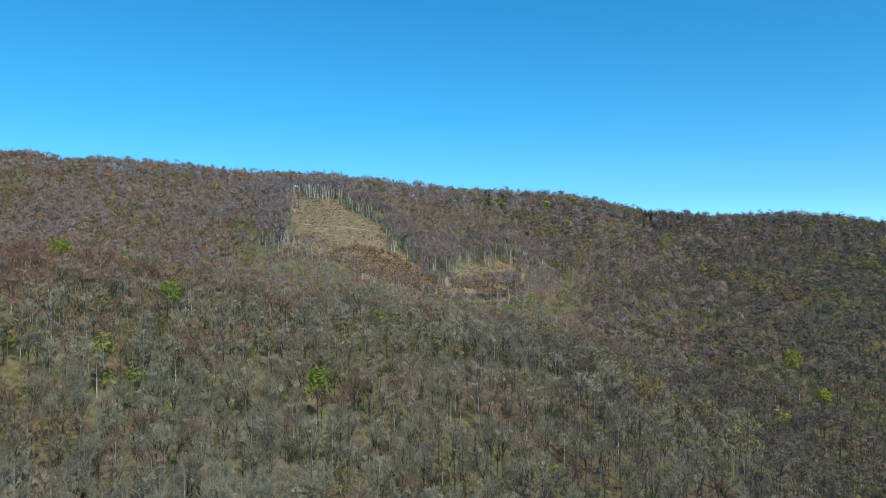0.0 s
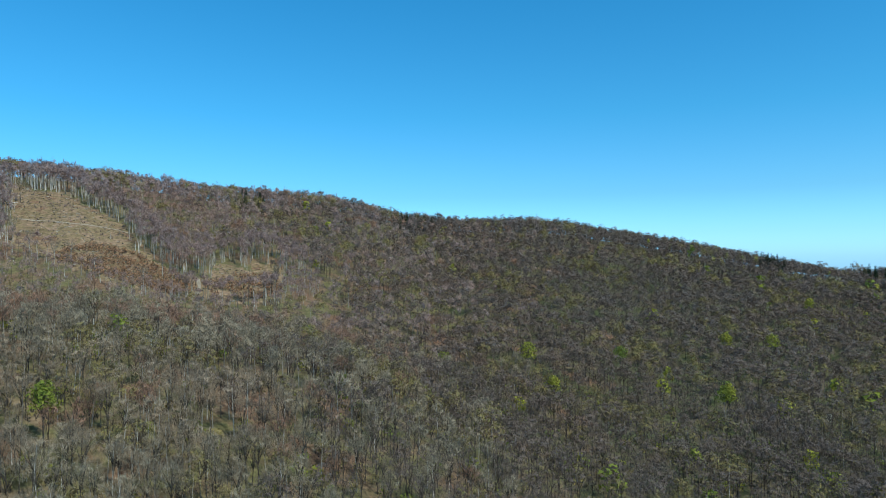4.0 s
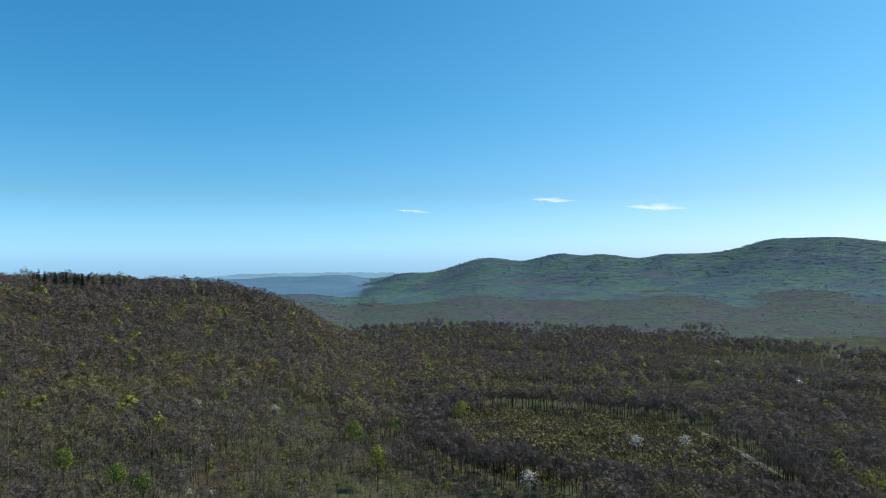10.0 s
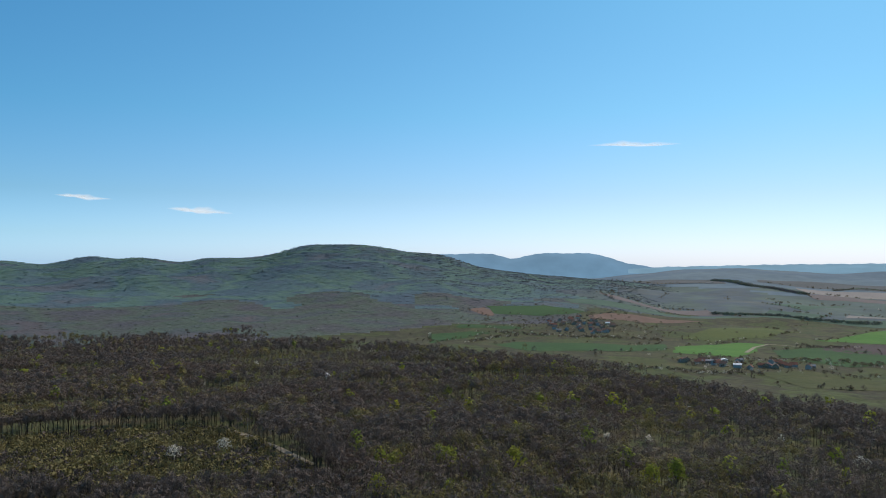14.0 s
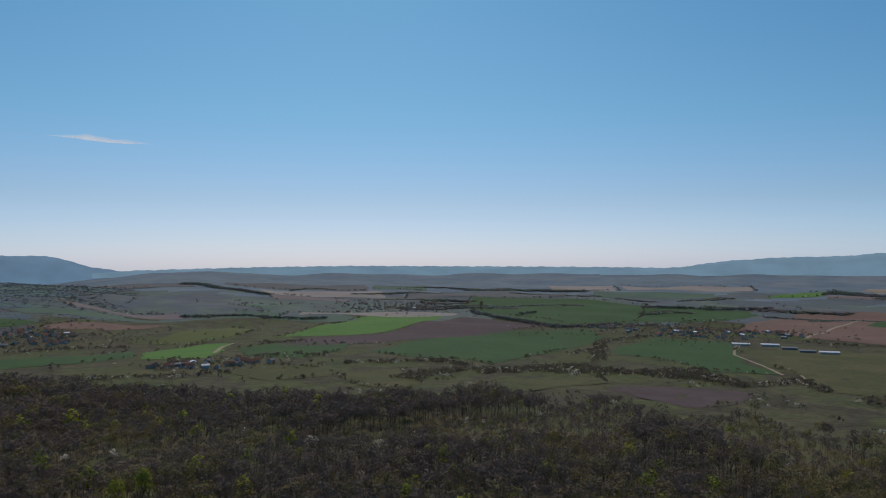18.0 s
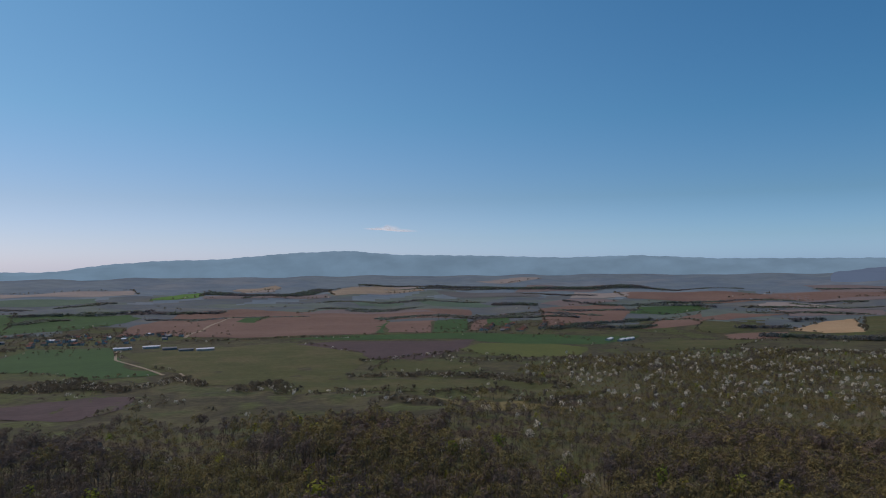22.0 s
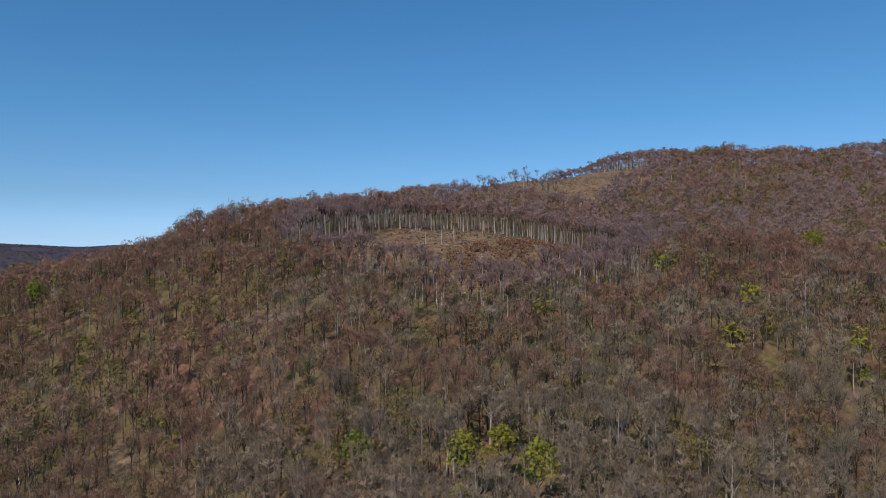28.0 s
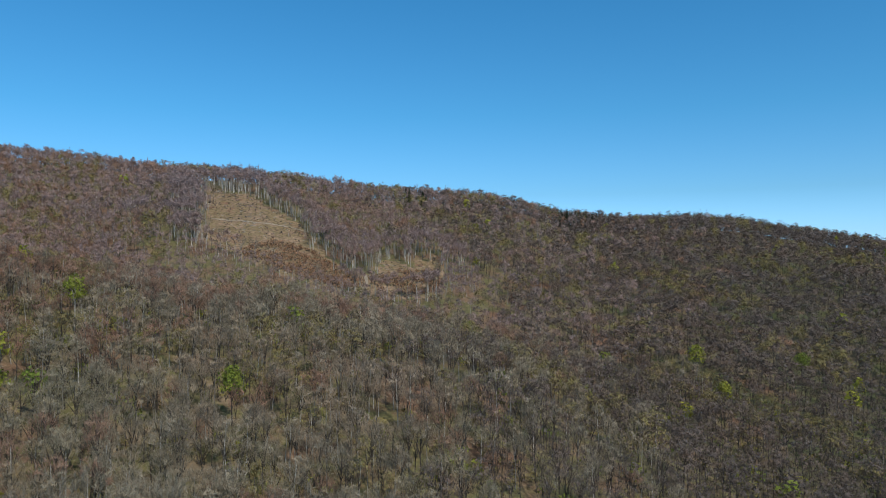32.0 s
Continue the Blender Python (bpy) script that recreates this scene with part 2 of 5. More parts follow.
FELLED = soil_material("felled slope grass", [(0.32, (0.15, 0.085, 0.05)), (0.42, (0.2, 0.135, 0.08)), (0.48, (0.15, 0.115, 0.058)), (0.55, (0.23, 0.155, 0.1)), (0.62, (0.16, 0.12, 0.06)), (0.7, (0.19, 0.105, 0.065))], (22.0, 2.5), 0.6)
# Far ground: aerial haze is painted in as pale and blue-grey base colour.
FAR_PLAIN = soil_material("far ground tinted blue-grey for haze", [(0.3, (0.12, 0.165, 0.195)), (0.45, (0.14, 0.185, 0.205)), (0.55, (0.115, 0.16, 0.195)), (0.7, (0.165, 0.195, 0.21))], (500.0, 90.0), 0.12)
PALE_PLAIN = soil_material("far ground tinted pale for haze", [(0.3, (0.1, 0.185, 0.25)), (0.45, (0.115, 0.205, 0.27)), (0.55, (0.1, 0.19, 0.26)), (0.7, (0.125, 0.21, 0.27))], (700.0, 120.0), 0.08)
HAZED_PLAIN = soil_material("far ground tinted for haze", [(0.3, (0.095, 0.12, 0.118)), (0.45, (0.11, 0.14, 0.115)), (0.55, (0.09, 0.11, 0.125)), (0.66, (0.125, 0.135, 0.12)), (0.75, (0.155, 0.145, 0.135))], (420.0, 90.0), 0.15)
SOILS = {"green": soil_material("young wheat", [(0.3, (0.035, 0.075, 0.028)), (0.7, (0.048, 0.098, 0.034))], (90.0, 12.0), 0.15),
         "bright": soil_material("bright wheat", [(0.3, (0.065, 0.16, 0.035)), (0.7, (0.09, 0.18, 0.04))], (60.0, 10.0), 0.12),
         "pasture": soil_material("dry pasture", [(0.3, (0.058, 0.068, 0.026)), (0.5, (0.075, 0.08, 0.032)), (0.7, (0.105, 0.092, 0.045))], (70.0, 8.0), 0.2),
         "plough": soil_material("red ploughland", [(0.3, (0.15, 0.095, 0.075)), (0.7, (0.185, 0.12, 0.092))], (120.0, 14.0), 0.12),
         "dark": soil_material("dark ploughland", [(0.3, (0.07, 0.052, 0.052)), (0.7, (0.092, 0.066, 0.064))], (80.0, 10.0), 0.12),
         "stubble": soil_material("pale stubble", [(0.3, (0.22, 0.18, 0.13)), (0.7, (0.27, 0.22, 0.16))], (70.0, 10.0), 0.12),
         "olive": soil_material("fresh pasture", [(0.3, (0.075, 0.095, 0.03)), (0.7, (0.1, 0.115, 0.036))], (70.0, 8.0), 0.15),
         "straw": soil_material("dry straw meadow", [(0.3, (0.15, 0.13, 0.06)), (0.7, (0.19, 0.16, 0.075))], (60.0, 8.0), 0.15),
         "tan": soil_material("tan bare earth", [(0.3, (0.33, 0.23, 0.13)), (0.7, (0.38, 0.27, 0.16))], (60.0, 9.0), 0.12)}
# Greyer copies of the soils, with the distance haze mixed into the colour.
SOILS["far_green"] = soil_material("wheat tinted for haze", [(0.3, (0.07, 0.115, 0.085)), (0.7, (0.09, 0.14, 0.095))], (120.0, 14.0), 0.1)
SOILS["far_plough"] = soil_material("ploughland tinted for haze", [(0.3, (0.15, 0.125, 0.12)), (0.7, (0.18, 0.145, 0.135))], (120.0, 14.0), 0.1)
SOILS["far_stubble"] = soil_material("stubble tinted for haze", [(0.3, (0.23, 0.205, 0.185)), (0.7, (0.27, 0.235, 0.21))], (120.0, 14.0), 0.1)
SOILS["far_fallow"] = soil_material("fallow tinted for haze", [(0.3, (0.1, 0.105, 0.105)), (0.7, (0.12, 0.12, 0.115))], (120.0, 14.0), 0.1)
GRAVEL = soil_material("pale gravel", [(0.3, (0.22, 0.18, 0.13)), (0.7, (0.32, 0.27, 0.2))], (12.0, 0.8), 0.25, 0.3)

# ---- land ----
# Cross-sections of the land from under the camera outwards: bearing (degrees, left of straight ahead), then (distance, height) in metres.
SECTIONS = {}
FOOT = -80.0


def section(bearing, *stops):
    SECTIONS[bearing] = [(0.0, FOOT), *stops]


def plain(bearing, top, bulge=0.0):
    """Farmland below the slope, ending in a far rise of that height."""
    section(bearing, (200, -108), (350, -118), (600, -134), (1000, -155), (1600, -174 + 0.1 * bulge), (2500, -186 + 0.4 * bulge), (3300, -168 + bulge), (4000, -128 + bulge), (4500, 0.5 * (-128 + top) + bulge), (4900, top))


def far_hill(bearing, crest):
    """Wooded plain, and the long hill across the valley."""
    section(bearing, (200, -108), (350, -116), (600, -132), (1000, -152), (1500, -165), (2000, -146 + 0.05 * crest), (2600, -105 + 0.2 * crest), (3200, -45 + 0.65 * crest), (3600, crest), (4100, crest - 40), (4900, -110))


def back(z):
    return ((1250, z - 12), (1900, z - 60), (4900, -120))


section(75, (150, -84), (230, -72), (300, -45), (360, -6), (400, 8), (460, 11), (600, 0), (900, -30), (1500, -60), (3600, 60), (4900, -60))
section(68, (180, -74), (250, -48), (330, -8), (400, 15), (430, 21), (520, 25), (700, 30), *back(20))
section(62, (180, -73), (250, -47), (330, -8), (400, 14), (430, 22), (520, 30), (700, 44), *back(30))
section(55, (180, -72), (250, -46), (330, -10), (400, 12), (440, 18), (540, 33), (650, 60), (720, 72), *back(58))
section(50, (180, -72), (250, -46), (330, -11), (400, 8), (450, 14), (560, 32), (660, 62), (760, 88), *back(74))
section(43, (180, -70), (260, -42), (340, -12), (400, 2), (470, 8), (600, 30), (850, 109), *back(105))
section(36, (180, -70), (260, -43), (340, -15), (400, -2), (470, 2), (600, 28), (870, 119), *back(110))
section(28, (180, -70), (260, -45), (330, -20), (390, -6), (450, -6), (560, 10), (950, 121), *back(114))
section(20, (180, -72), (260, -50), (330, -26), (380, -16), (450, -20), (560, 0), (950, 118), *back(110))
section(13, (180, -74), (260, -53), (330, -32), (370, -26), (430, -32), (520, -8), (680, 55), (850, 97), *back(92))
section(6, (180, -76), (250, -56), (320, -36), (350, -32), (420, -36), (520, -10), (680, 50), (800, 86), *back(78))
section(0, (180, -78), (250, -58), (310, -42), (340, -40), (420, -46), (520, -18), (650, 22), (800, 75), *back(68))
section(-10, (180, -84), (250, -66), (300, -55), (330, -54), (420, -58), (520, -32), (650, 5), (850, 68), *back(60))
section(-18, (180, -90), (250, -78), (290, -72), (350, -76), (450, -66), (600, -30), (900, 44), *back(42))
section(-28, (180, -96), (280, -92), (350, -88), (450, -72), (600, -38), (900, 37), *back(34))
section(-38, (200, -104), (300, -100), (400, -90), (500, -74), (650, -44), (900, 8), *back(4))
section(-46, (200, -108), (350, -104), (450, -92), (600, -66), (900, -20), *back(-24))
section(-56, (200, -110), (350, -110), (500, -100), (650, -76), (900, -37), *back(-45))
section(-64, (200, -110), (350, -112), (550, -108), (700, -86), (900, -46), *back(-70))
section(-69, (200, -110), (350, -113), (550, -117), (700, -106), (900, -78), (1100, -98), (1500, -140), (3600, -125), (4900, -110))
section(-73, (200, -110), (350, -114), (600, -130), (900, -130), (1100, -140), (1500, -162), (2600, -150), (3600, -125), (4900, -110))
for bearing, crest in ((-74.5, -122), (-77, -78), (-79.7, -64), (-81.8, -26), (-83.9, 2), (-87, -10), (-89.8, 21), (-91.4, 11), (-93.2, 21), (-95.9, 3), (-98.2, 18), (-99.8, 10), (-102.8, 40), (-105.6, 83), (-111.3, 77), (-113.5, 51), (-116.5, 26), (-119.3, -32), (-122.5, -56), (-125.5, -82), (-129, -98)):
    far_hill(bearing, crest)
plain(-134, -62, 25)
plain(-140, -55, 30)
plain(-146, -55, 8)
for bearing in (-155, -165, -175, 175, 165, 155, 145, 135):
    plain(bearing, -48)
plain(126, -48, 4)
section(117, (200, -106), (350, -114), (600, -126), (1000, -142), (1600, -160), (2500, -168), (3300, -148), (4000, -105), (4900, -48))
section(110, (200, -104), (350, -109), (600, -116), (1000, -128), (1600, -140), (2500, -142), (3300, -118), (4000, -70), (4900, -48))
section(102, (200, -99), (300, -93), (400, -86), (600, -86), (900, -94), (1500, -112), (2500, -108), (3300, -70), (3700, -30), (4900, -60))
section(95, (200, -92), (300, -76), (400, -52), (500, -38), (700, -50), (1200, -92), (2400, -90), (3200, -10), (3700, 42), (4900, -60))
section(90, (200, -88), (300, -66), (400, -36), (470, -26), (600, -30), (900, -52), (1500, -90), (2600, -60), (3700, 100), (4900, -60))
section(85, (200, -84), (300, -58), (380, -26), (430, -16), (600, -18), (900, -40), (1500, -80), (2600, -60), (3700, 92), (4900, -60))
section(80, (180, -84), (260, -68), (330, -36), (380, -14), (420, -8), (600, -8), (900, -35), (1500, -70), (2600, -50), (3700, 90), (4900, -60))

R_STEP, R_MAX = 10.0, 4990.0
RAD = np.arange(0.0, R_MAX + R_STEP, R_STEP)
keys = sorted(SECTIONS)
table = np.array([np.interp(RAD, *zip(*SECTIONS[k])) for k in keys])


def eased(tab, reach):
    out = tab.copy()
    for j, r in enumerate(RAD):
        w = int(max(1, reach * (15 + 0.055 * r) / R_STEP))
        lo, hi = max(0, j - w), min(len(RAD), j + w + 1)
        out[:, j] = tab[:, lo:hi].mean(axis=1)
    return out


table = eased(eased(table, 0.7), 0.7)
# round the compass by a smooth curve through the sections
kk = np.array([keys[-2] - 360, keys[-1] - 360, *keys, keys[0] + 360, keys[1] + 360], float)
tt = np.vstack([table[-2:], table, table[:2]])
slope = np.zeros_like(tt)
slope[1:-1] = (tt[2:] - tt[:-2]) / (kk[2:] - kk[:-2])[:, None]
BEAR = np.arange(-180.0, 181.0, 1.0)
LAND = np.zeros((len(BEAR), len(RAD)))
for i, b in enumerate(BEAR):
    k = int(np.clip(np.searchsorted(kk, b) - 1, 1, len(kk) - 3))
    h = kk[k + 1] - kk[k]
    u = (b - kk[k]) / h
    LAND[i] = ((2 * u**3 - 3 * u**2 + 1) * tt[k] + (u**3 - 2 * u**2 + u) * h * slope[k] + (3 * u**2 - 2 * u**3) * tt[k + 1] + (u**3 - u**2) * h * slope[k + 1])


def waves(x, y, size, seed):
    """Smooth undulation between -1 and 1 with crests about that many metres apart."""
    g = np.random.RandomState(seed)
    out = np.zeros_like(np.asarray(x, float))
    for _ in range(5):
        a, f, p = g.uniform(0, 6.283), 6.283 / (size * g.uniform(0.7, 1.5)), g.uniform(0, 6.283)
        out += np.sin(f * (np.cos(a) * x + np.sin(a) * y) + p)
    return out / 3.2


def land(x, y):
    x, y = np.asarray(x, float), np.asarray(y, float)
    r = np.minimum(np.hypot(x, y), R_MAX - 1)
    b = np.degrees(np.arctan2(-x, y))
    fi, fj = np.clip(b + 180.0, 0, 359.999), r / R_STEP
    i, j = fi.astype(int), fj.astype(int)
    u, v = fi - i, fj - j
    z = (1 - u) * ((1 - v) * LAND[i, j] + v * LAND[i, j + 1]) + u * ((1 - v) * LAND[i + 1, j] + v * LAND[i + 1, j + 1])
    z = z + np.clip((1250 - r) / 300, 0, 1) * np.clip((r - 120) / 300, 0, 1) * (1.6 * waves(x, y, 90, 3) + 0.6 * waves(x, y, 35, 4))
    return z + np.clip((r - 1300) / 800, 0, 1) * 7.0 * waves(x, y, 420, 5) + np.clip((r - 2100) / 500, 0, 1) * np.clip((3550 - r) / 500, 0, 1) * (np.abs(b + 101) < 30) * (1 - np.abs(b + 101) / 30) * 22.0 * waves(x, y, 520, 6)


def polar(bearing, r):
    return -r * math.sin(radians(bearing)), r * math.cos(radians(bearing))


# ---- end of land ----


def mesh_object(name, verts, tris, mats, slots=None, parent=None, smooth=False, tone=None):
    me = bpy.data.meshes.new(name)
    verts, tris = np.asarray(verts, np.float32), np.asarray(tris, np.int32)
    k = tris.shape[1]
    me.vertices.add(len(verts)), me.loops.add(tris.size), me.polygons.add(len(tris))
    me.vertices.foreach_set("co", verts.ravel())
    me.loops.foreach_set("vertex_index", tris.ravel())
    me.polygons.foreach_set("loop_start", np.arange(0, tris.size, k, dtype=np.int32))
    if slots is not None:
        me.polygons.foreach_set("material_index", np.asarray(slots, np.int32))
    me.polygons.foreach_set("use_smooth", np.full(len(tris), smooth))
    for m in mats:
        me.materials.append(m)
    if tone is not None:
        me.attributes.new("tone", "FLOAT", "POINT").data.foreach_set("value", np.asarray(tone, np.float32))
    me.update(calc_edges=True)
    ob = new(name, me)
    ob.parent = parent
    return ob


def inside(x, y, shape):
    """Which plan points lie inside the outline."""
    ok = np.zeros(np.shape(x), bool)
    px, py = shape[-1]
    for qx, qy in shape:
        cross = ((qy > y) != (py > y)) & (x < (px - qx) * (y - qy) / ((py - qy) or 1e-9) + qx)
        ok ^= cross
        px, py = qx, qy
    return ok


# felled ground in the woods, and the young regrowth on it
UPPER_FELLING = [(-350, 142), (-364, 179), (-373, 226), (-374, 262), (-333, 286), (-289, 304), (-268, 318), (-246, 243), (-251, 199), (-265, 179), (-300, 160), (-326, 142)]
UPPER_REGROWTH = [(-318, 240), (-333, 286), (-289, 304), (-268, 318), (-246, 243), (-251, 199), (-277, 187), (-305, 205)]
FAR_FELLING = [(-169, 718), (-152, 747), (-128, 706), (-107, 702), (-76, 650), (-55, 640), (-46, 612), (-44, 580), (-26, 565), (-6, 546), (4, 542), (10, 546), (16, 582), (27, 593), (37, 573), (49, 592), (63, 611), (67, 590), (67, 554), (56, 511), (34, 505), (5, 502), (-13, 502), (-39, 496), (-63, 514), (-90, 534), (-107, 544), (-125, 564), (-135, 636)]
FAR_REGROWTH = [(-93, 554), (-73, 585), (-47, 576), (-24, 561), (-6, 546), (2, 522), (-13, 506), (-38, 505), (-63, 518), (-84, 531)]
LOWER_REGROWTH = [(5, 534), (26, 557), (59, 575), (63, 542), (55, 515), (34, 509), (11, 514)]
RIDGE_FELLING = [(-438, 416), (-505, 330), (-620, 360), (-740, 480), (-640, 640), (-520, 620), (-490, 590), (-483, 525), (-430, 440)]
YOUNG_STAND = [(500, 92), (596, 67), (577, -39), (554, -83), (499, -96), (403, -110), (325, -107), (341, -44), (362, 15), (421, 64)]
YOUNG_BELT = [(-150, 560), (-77, 526), (-38, 511), (6, 490), (54, 500), (72, 580), (110, 560), (95, 450), (0, 415), (-90, 440), (-170, 490)]
FELLINGS = [UPPER_FELLING, FAR_FELLING, RIDGE_FELLING, YOUNG_STAND]
# how far the closed woods reach on each bearing
WOOD_EDGE = [(-180, 645), (-165, 680), (-155, 695), (-145, 700), (-138, 760), (-130, 950), (-120, 1080), (-110, 1250), (-100, 1500), (-75, 1600), (-70, 1300), (-60, 1150), (72, 1150),
             (80, 1400), (100, 1690), (110, 1690), (117, 1640), (125, 1480), (135, 1350), (145, 1200), (151, 800), (156, 540), (165, 560), (175, 595), (180, 645)]
FIELDS = []


def felled(x, y, shape):
    return inside(x + 6 * waves(x, y, 17, 13), y + 6 * waves(x, y, 17, 14), shape)


def wooded(x, y):
    r, b = np.hypot(x, y), np.degrees(np.arctan2(-x, y))
    ok = r < np.interp(b, *zip(*WOOD_EDGE)) * (1 + 0.06 * waves(x, y, 120, 8) + 0.04 * waves(x, y, 40, 9))
    for shape in FELLINGS:
        ok &= ~felled(x, y, shape)
    return ok


# ---- ground: one sheet to the horizon ----
rings = np.concatenate([np.linspace(0.5, 140, 8), np.linspace(150, 1000, 115), 1000 * (4980 / 1000) ** np.linspace(0.012, 1, 85)])
turns = np.radians(np.arange(0, 360, 0.6))
gr, ga = np.meshgrid(rings, turns, indexing="ij")
gx, gy = -gr * np.sin(ga), gr * np.cos(ga)
gv = np.stack([gx, gy, land(gx, gy)], -1).reshape(-1, 3)
nr, na = len(rings), len(turns)
ii, jj = np.meshgrid(np.arange(nr - 1), np.arange(na), indexing="ij")
q = np.stack([ii * na + jj, ii * na + (jj + 1) % na, (ii + 1) * na + (jj + 1) % na, (ii + 1) * na + jj], -1).reshape(-1, 4)
mid = gv[q].mean(axis=1)
slot = np.where(wooded(mid[:, 0], mid[:, 1]), 0, 1)
# beyond here the ground takes the haze-tinted colours
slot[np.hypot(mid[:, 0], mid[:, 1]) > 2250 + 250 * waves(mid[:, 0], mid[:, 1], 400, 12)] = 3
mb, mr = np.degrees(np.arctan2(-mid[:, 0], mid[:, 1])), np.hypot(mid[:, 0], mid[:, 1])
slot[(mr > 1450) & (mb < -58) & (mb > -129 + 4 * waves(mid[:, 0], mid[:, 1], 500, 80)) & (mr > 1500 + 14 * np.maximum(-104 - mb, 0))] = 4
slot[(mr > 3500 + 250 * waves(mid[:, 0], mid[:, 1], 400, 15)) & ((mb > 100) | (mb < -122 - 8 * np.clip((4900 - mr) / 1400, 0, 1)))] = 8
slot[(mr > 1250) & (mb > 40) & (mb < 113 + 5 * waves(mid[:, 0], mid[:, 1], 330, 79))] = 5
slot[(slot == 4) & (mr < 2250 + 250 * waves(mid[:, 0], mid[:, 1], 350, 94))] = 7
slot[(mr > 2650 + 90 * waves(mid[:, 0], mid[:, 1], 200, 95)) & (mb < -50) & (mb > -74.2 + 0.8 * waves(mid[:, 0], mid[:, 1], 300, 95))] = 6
slot[(slot == 0) & (np.where(mb < 0, (-mb - 18) / 24, (mb - 84) / 14) + 0.4 * waves(mid[:, 0], mid[:, 1], 60, 96) > 0.4)] = 9
for shape in FELLINGS[:3]:
    slot[felled(mid[:, 0], mid[:, 1], shape)] = 2
tagged(mesh_object("ground", gv, q, [LITTER, MEADOW, FELLED, HAZED_PLAIN, HAZED_WOOD, HAZED_BARE, PALE_PLAIN, HAZED_VALLEY, FAR_PLAIN, UNDERWOOD], slot, smooth=True), "brown leaf litter ground rolling from wooded slope to plain", "ground", kind="structure")

# ---- fields and tracks, laid on the ground ----
SAID = {"far_green": "distant green wheat field with haze in its colour", "far_plough": "distant brown ploughed field with haze in its colour", "far_stubble": "distant pale stubble field with haze in its colour", "far_fallow": "distant grey fallow field with haze in its colour",
        "green": "dark green field of young wheat", "bright": "bright green field of young wheat", "pasture": "olive dry pasture below the woods", "plough": "red-brown ploughed field on the plain",
        "dark": "dark brown freshly ploughed field", "stubble": "pale tan stubble field on the plain", "olive": "fresh olive-green pasture below the woods", "straw": "straw-coloured dry meadow below the woods", "tan": "tan bare earth field beside pasture"}


def draped(name, bm, mat, lift):
    me = bpy.data.meshes.new(name)
    bm.to_mesh(me)
    bm.free()
    co = np.zeros(3 * len(me.vertices))
    me.vertices.foreach_get("co", co)
    co = co.reshape(-1, 3)
    co[:, 2] = land(co[:, 0], co[:, 1]) + lift + np.maximum(np.hypot(co[:, 0], co[:, 1]) - 1500, 0) * 0.0002
    me.vertices.foreach_set("co", co.ravel())
    me.update()
    me.materials.append(mat)
    for p in me.polygons:
        p.use_smooth = True
    return new(name, me)


def field(kind, *corners):
    FIELDS.append(corners)
    pts = []
    for k, (x, y) in enumerate(corners):
        nx, ny = corners[(k + 1) % len(corners)]
        for u in (0, 0.25, 0.5, 0.75):
            wob = 0.004 * math.hypot(x, y) * (u > 0)
            pts.append((x + (nx - x) * u + random.uniform(-wob, wob), y + (ny - y) * u + random.uniform(-wob, wob)))
    bm = bmesh.new()
    face = bm.faces.new([bm.verts.new((x, y, 0)) for x, y in pts])
    bmesh.ops.triangulate(bm, faces=[face], quad_method="BEAUTY", ngon_method="BEAUTY")
    for _ in range(4):
        bmesh.ops.subdivide_edges(bm, edges=[e for e in bm.edges if e.calc_length() > 34], cuts=1, use_grid_fill=False)
        bmesh.ops.triangulate(bm, faces=bm.faces[:])
    tagged(draped("field", bm, SOILS[kind], 0.3 + 0.025 * len(FIELDS) ** 0.5), SAID[kind], "field", kind="structure")


def track(name, label, width, *stops):
    bm = bmesh.new()
    pts = [Vector((*p, 0)) for p in stops]
    line = []
    for p, n in zip(pts, pts[1:]):
        k = max(2, int((n - p).length / 12))
        line += [p.lerp(n, i / k) for i in range(k)]
    line.append(pts[-1])
    rows = []
    for i, p in enumerate(line):
        d = (line[min(i + 1, len(line) - 1)] - line[max(i - 1, 0)]).normalized()
        side = Vector((-d.y, d.x, 0)) * width * random.uniform(0.42, 0.58)
        rows.append((bm.verts.new(p + side), bm.verts.new(p - side)))
    for (a, b), (c, d) in zip(rows, rows[1:]):
        bm.faces.new((a, b, d, c))
    tagged(draped(name, bm, GRAVEL, 0.4 if name == "track" else 0.8), label, "track", kind="structure")


field("green", (1036, -2937), (782, -2927), (450, -3009), (-36, -2790), (-74, -2633), (23, -2274), (138, -2202), (353, -2255), (478, -2113), (755, -2406), (895, -2537))
field("green", (206, -1290), (220, -1474), (171, -1726), (10, -1646), (-2, -1398), (-15, -1206), (-61, -1104), (32, -1086), (95, -1226))
field("pasture", (283, -1119), (273, -1244), (239, -1321), (210, -1159), (221, -1076))
field("pasture", (-188, -1539), (-348, -1576), (-409, -1232), (-368, -1094), (-282, -949), (-270, -882), (-348, -845), (-313, -760), (-162, -794), (-141, -911), (-99, -933), (-82, -1095), (-52, -1193), (-7, -1482))
field("dark", (143, -838), (75, -891), (-18, -882), (-4, -762), (34, -721), (100, -784))
field("plough", (-3, -2122), (-28, -2234), (-209, -2786), (-437, -2820), (-630, -2648), (-1236, -2443), (-1076, -2089), (-797, -2177), (-585, -1671), (-270, -1745), (-135, -1801))
field("green", (-590, -1707), (-752, -2121), (-803, -2192), (-618, -1701))
field("green", (-712, -1616), (-918, -2041), (-1047, -2090), (-794, -1600))
field("plough", (-625, -1699), (-771, -2105), (-910, -2040), (-709, -1617))
field("plough", (-828, -1654), (-1043, -2025), (-1106, -2051), (-934, -1748))
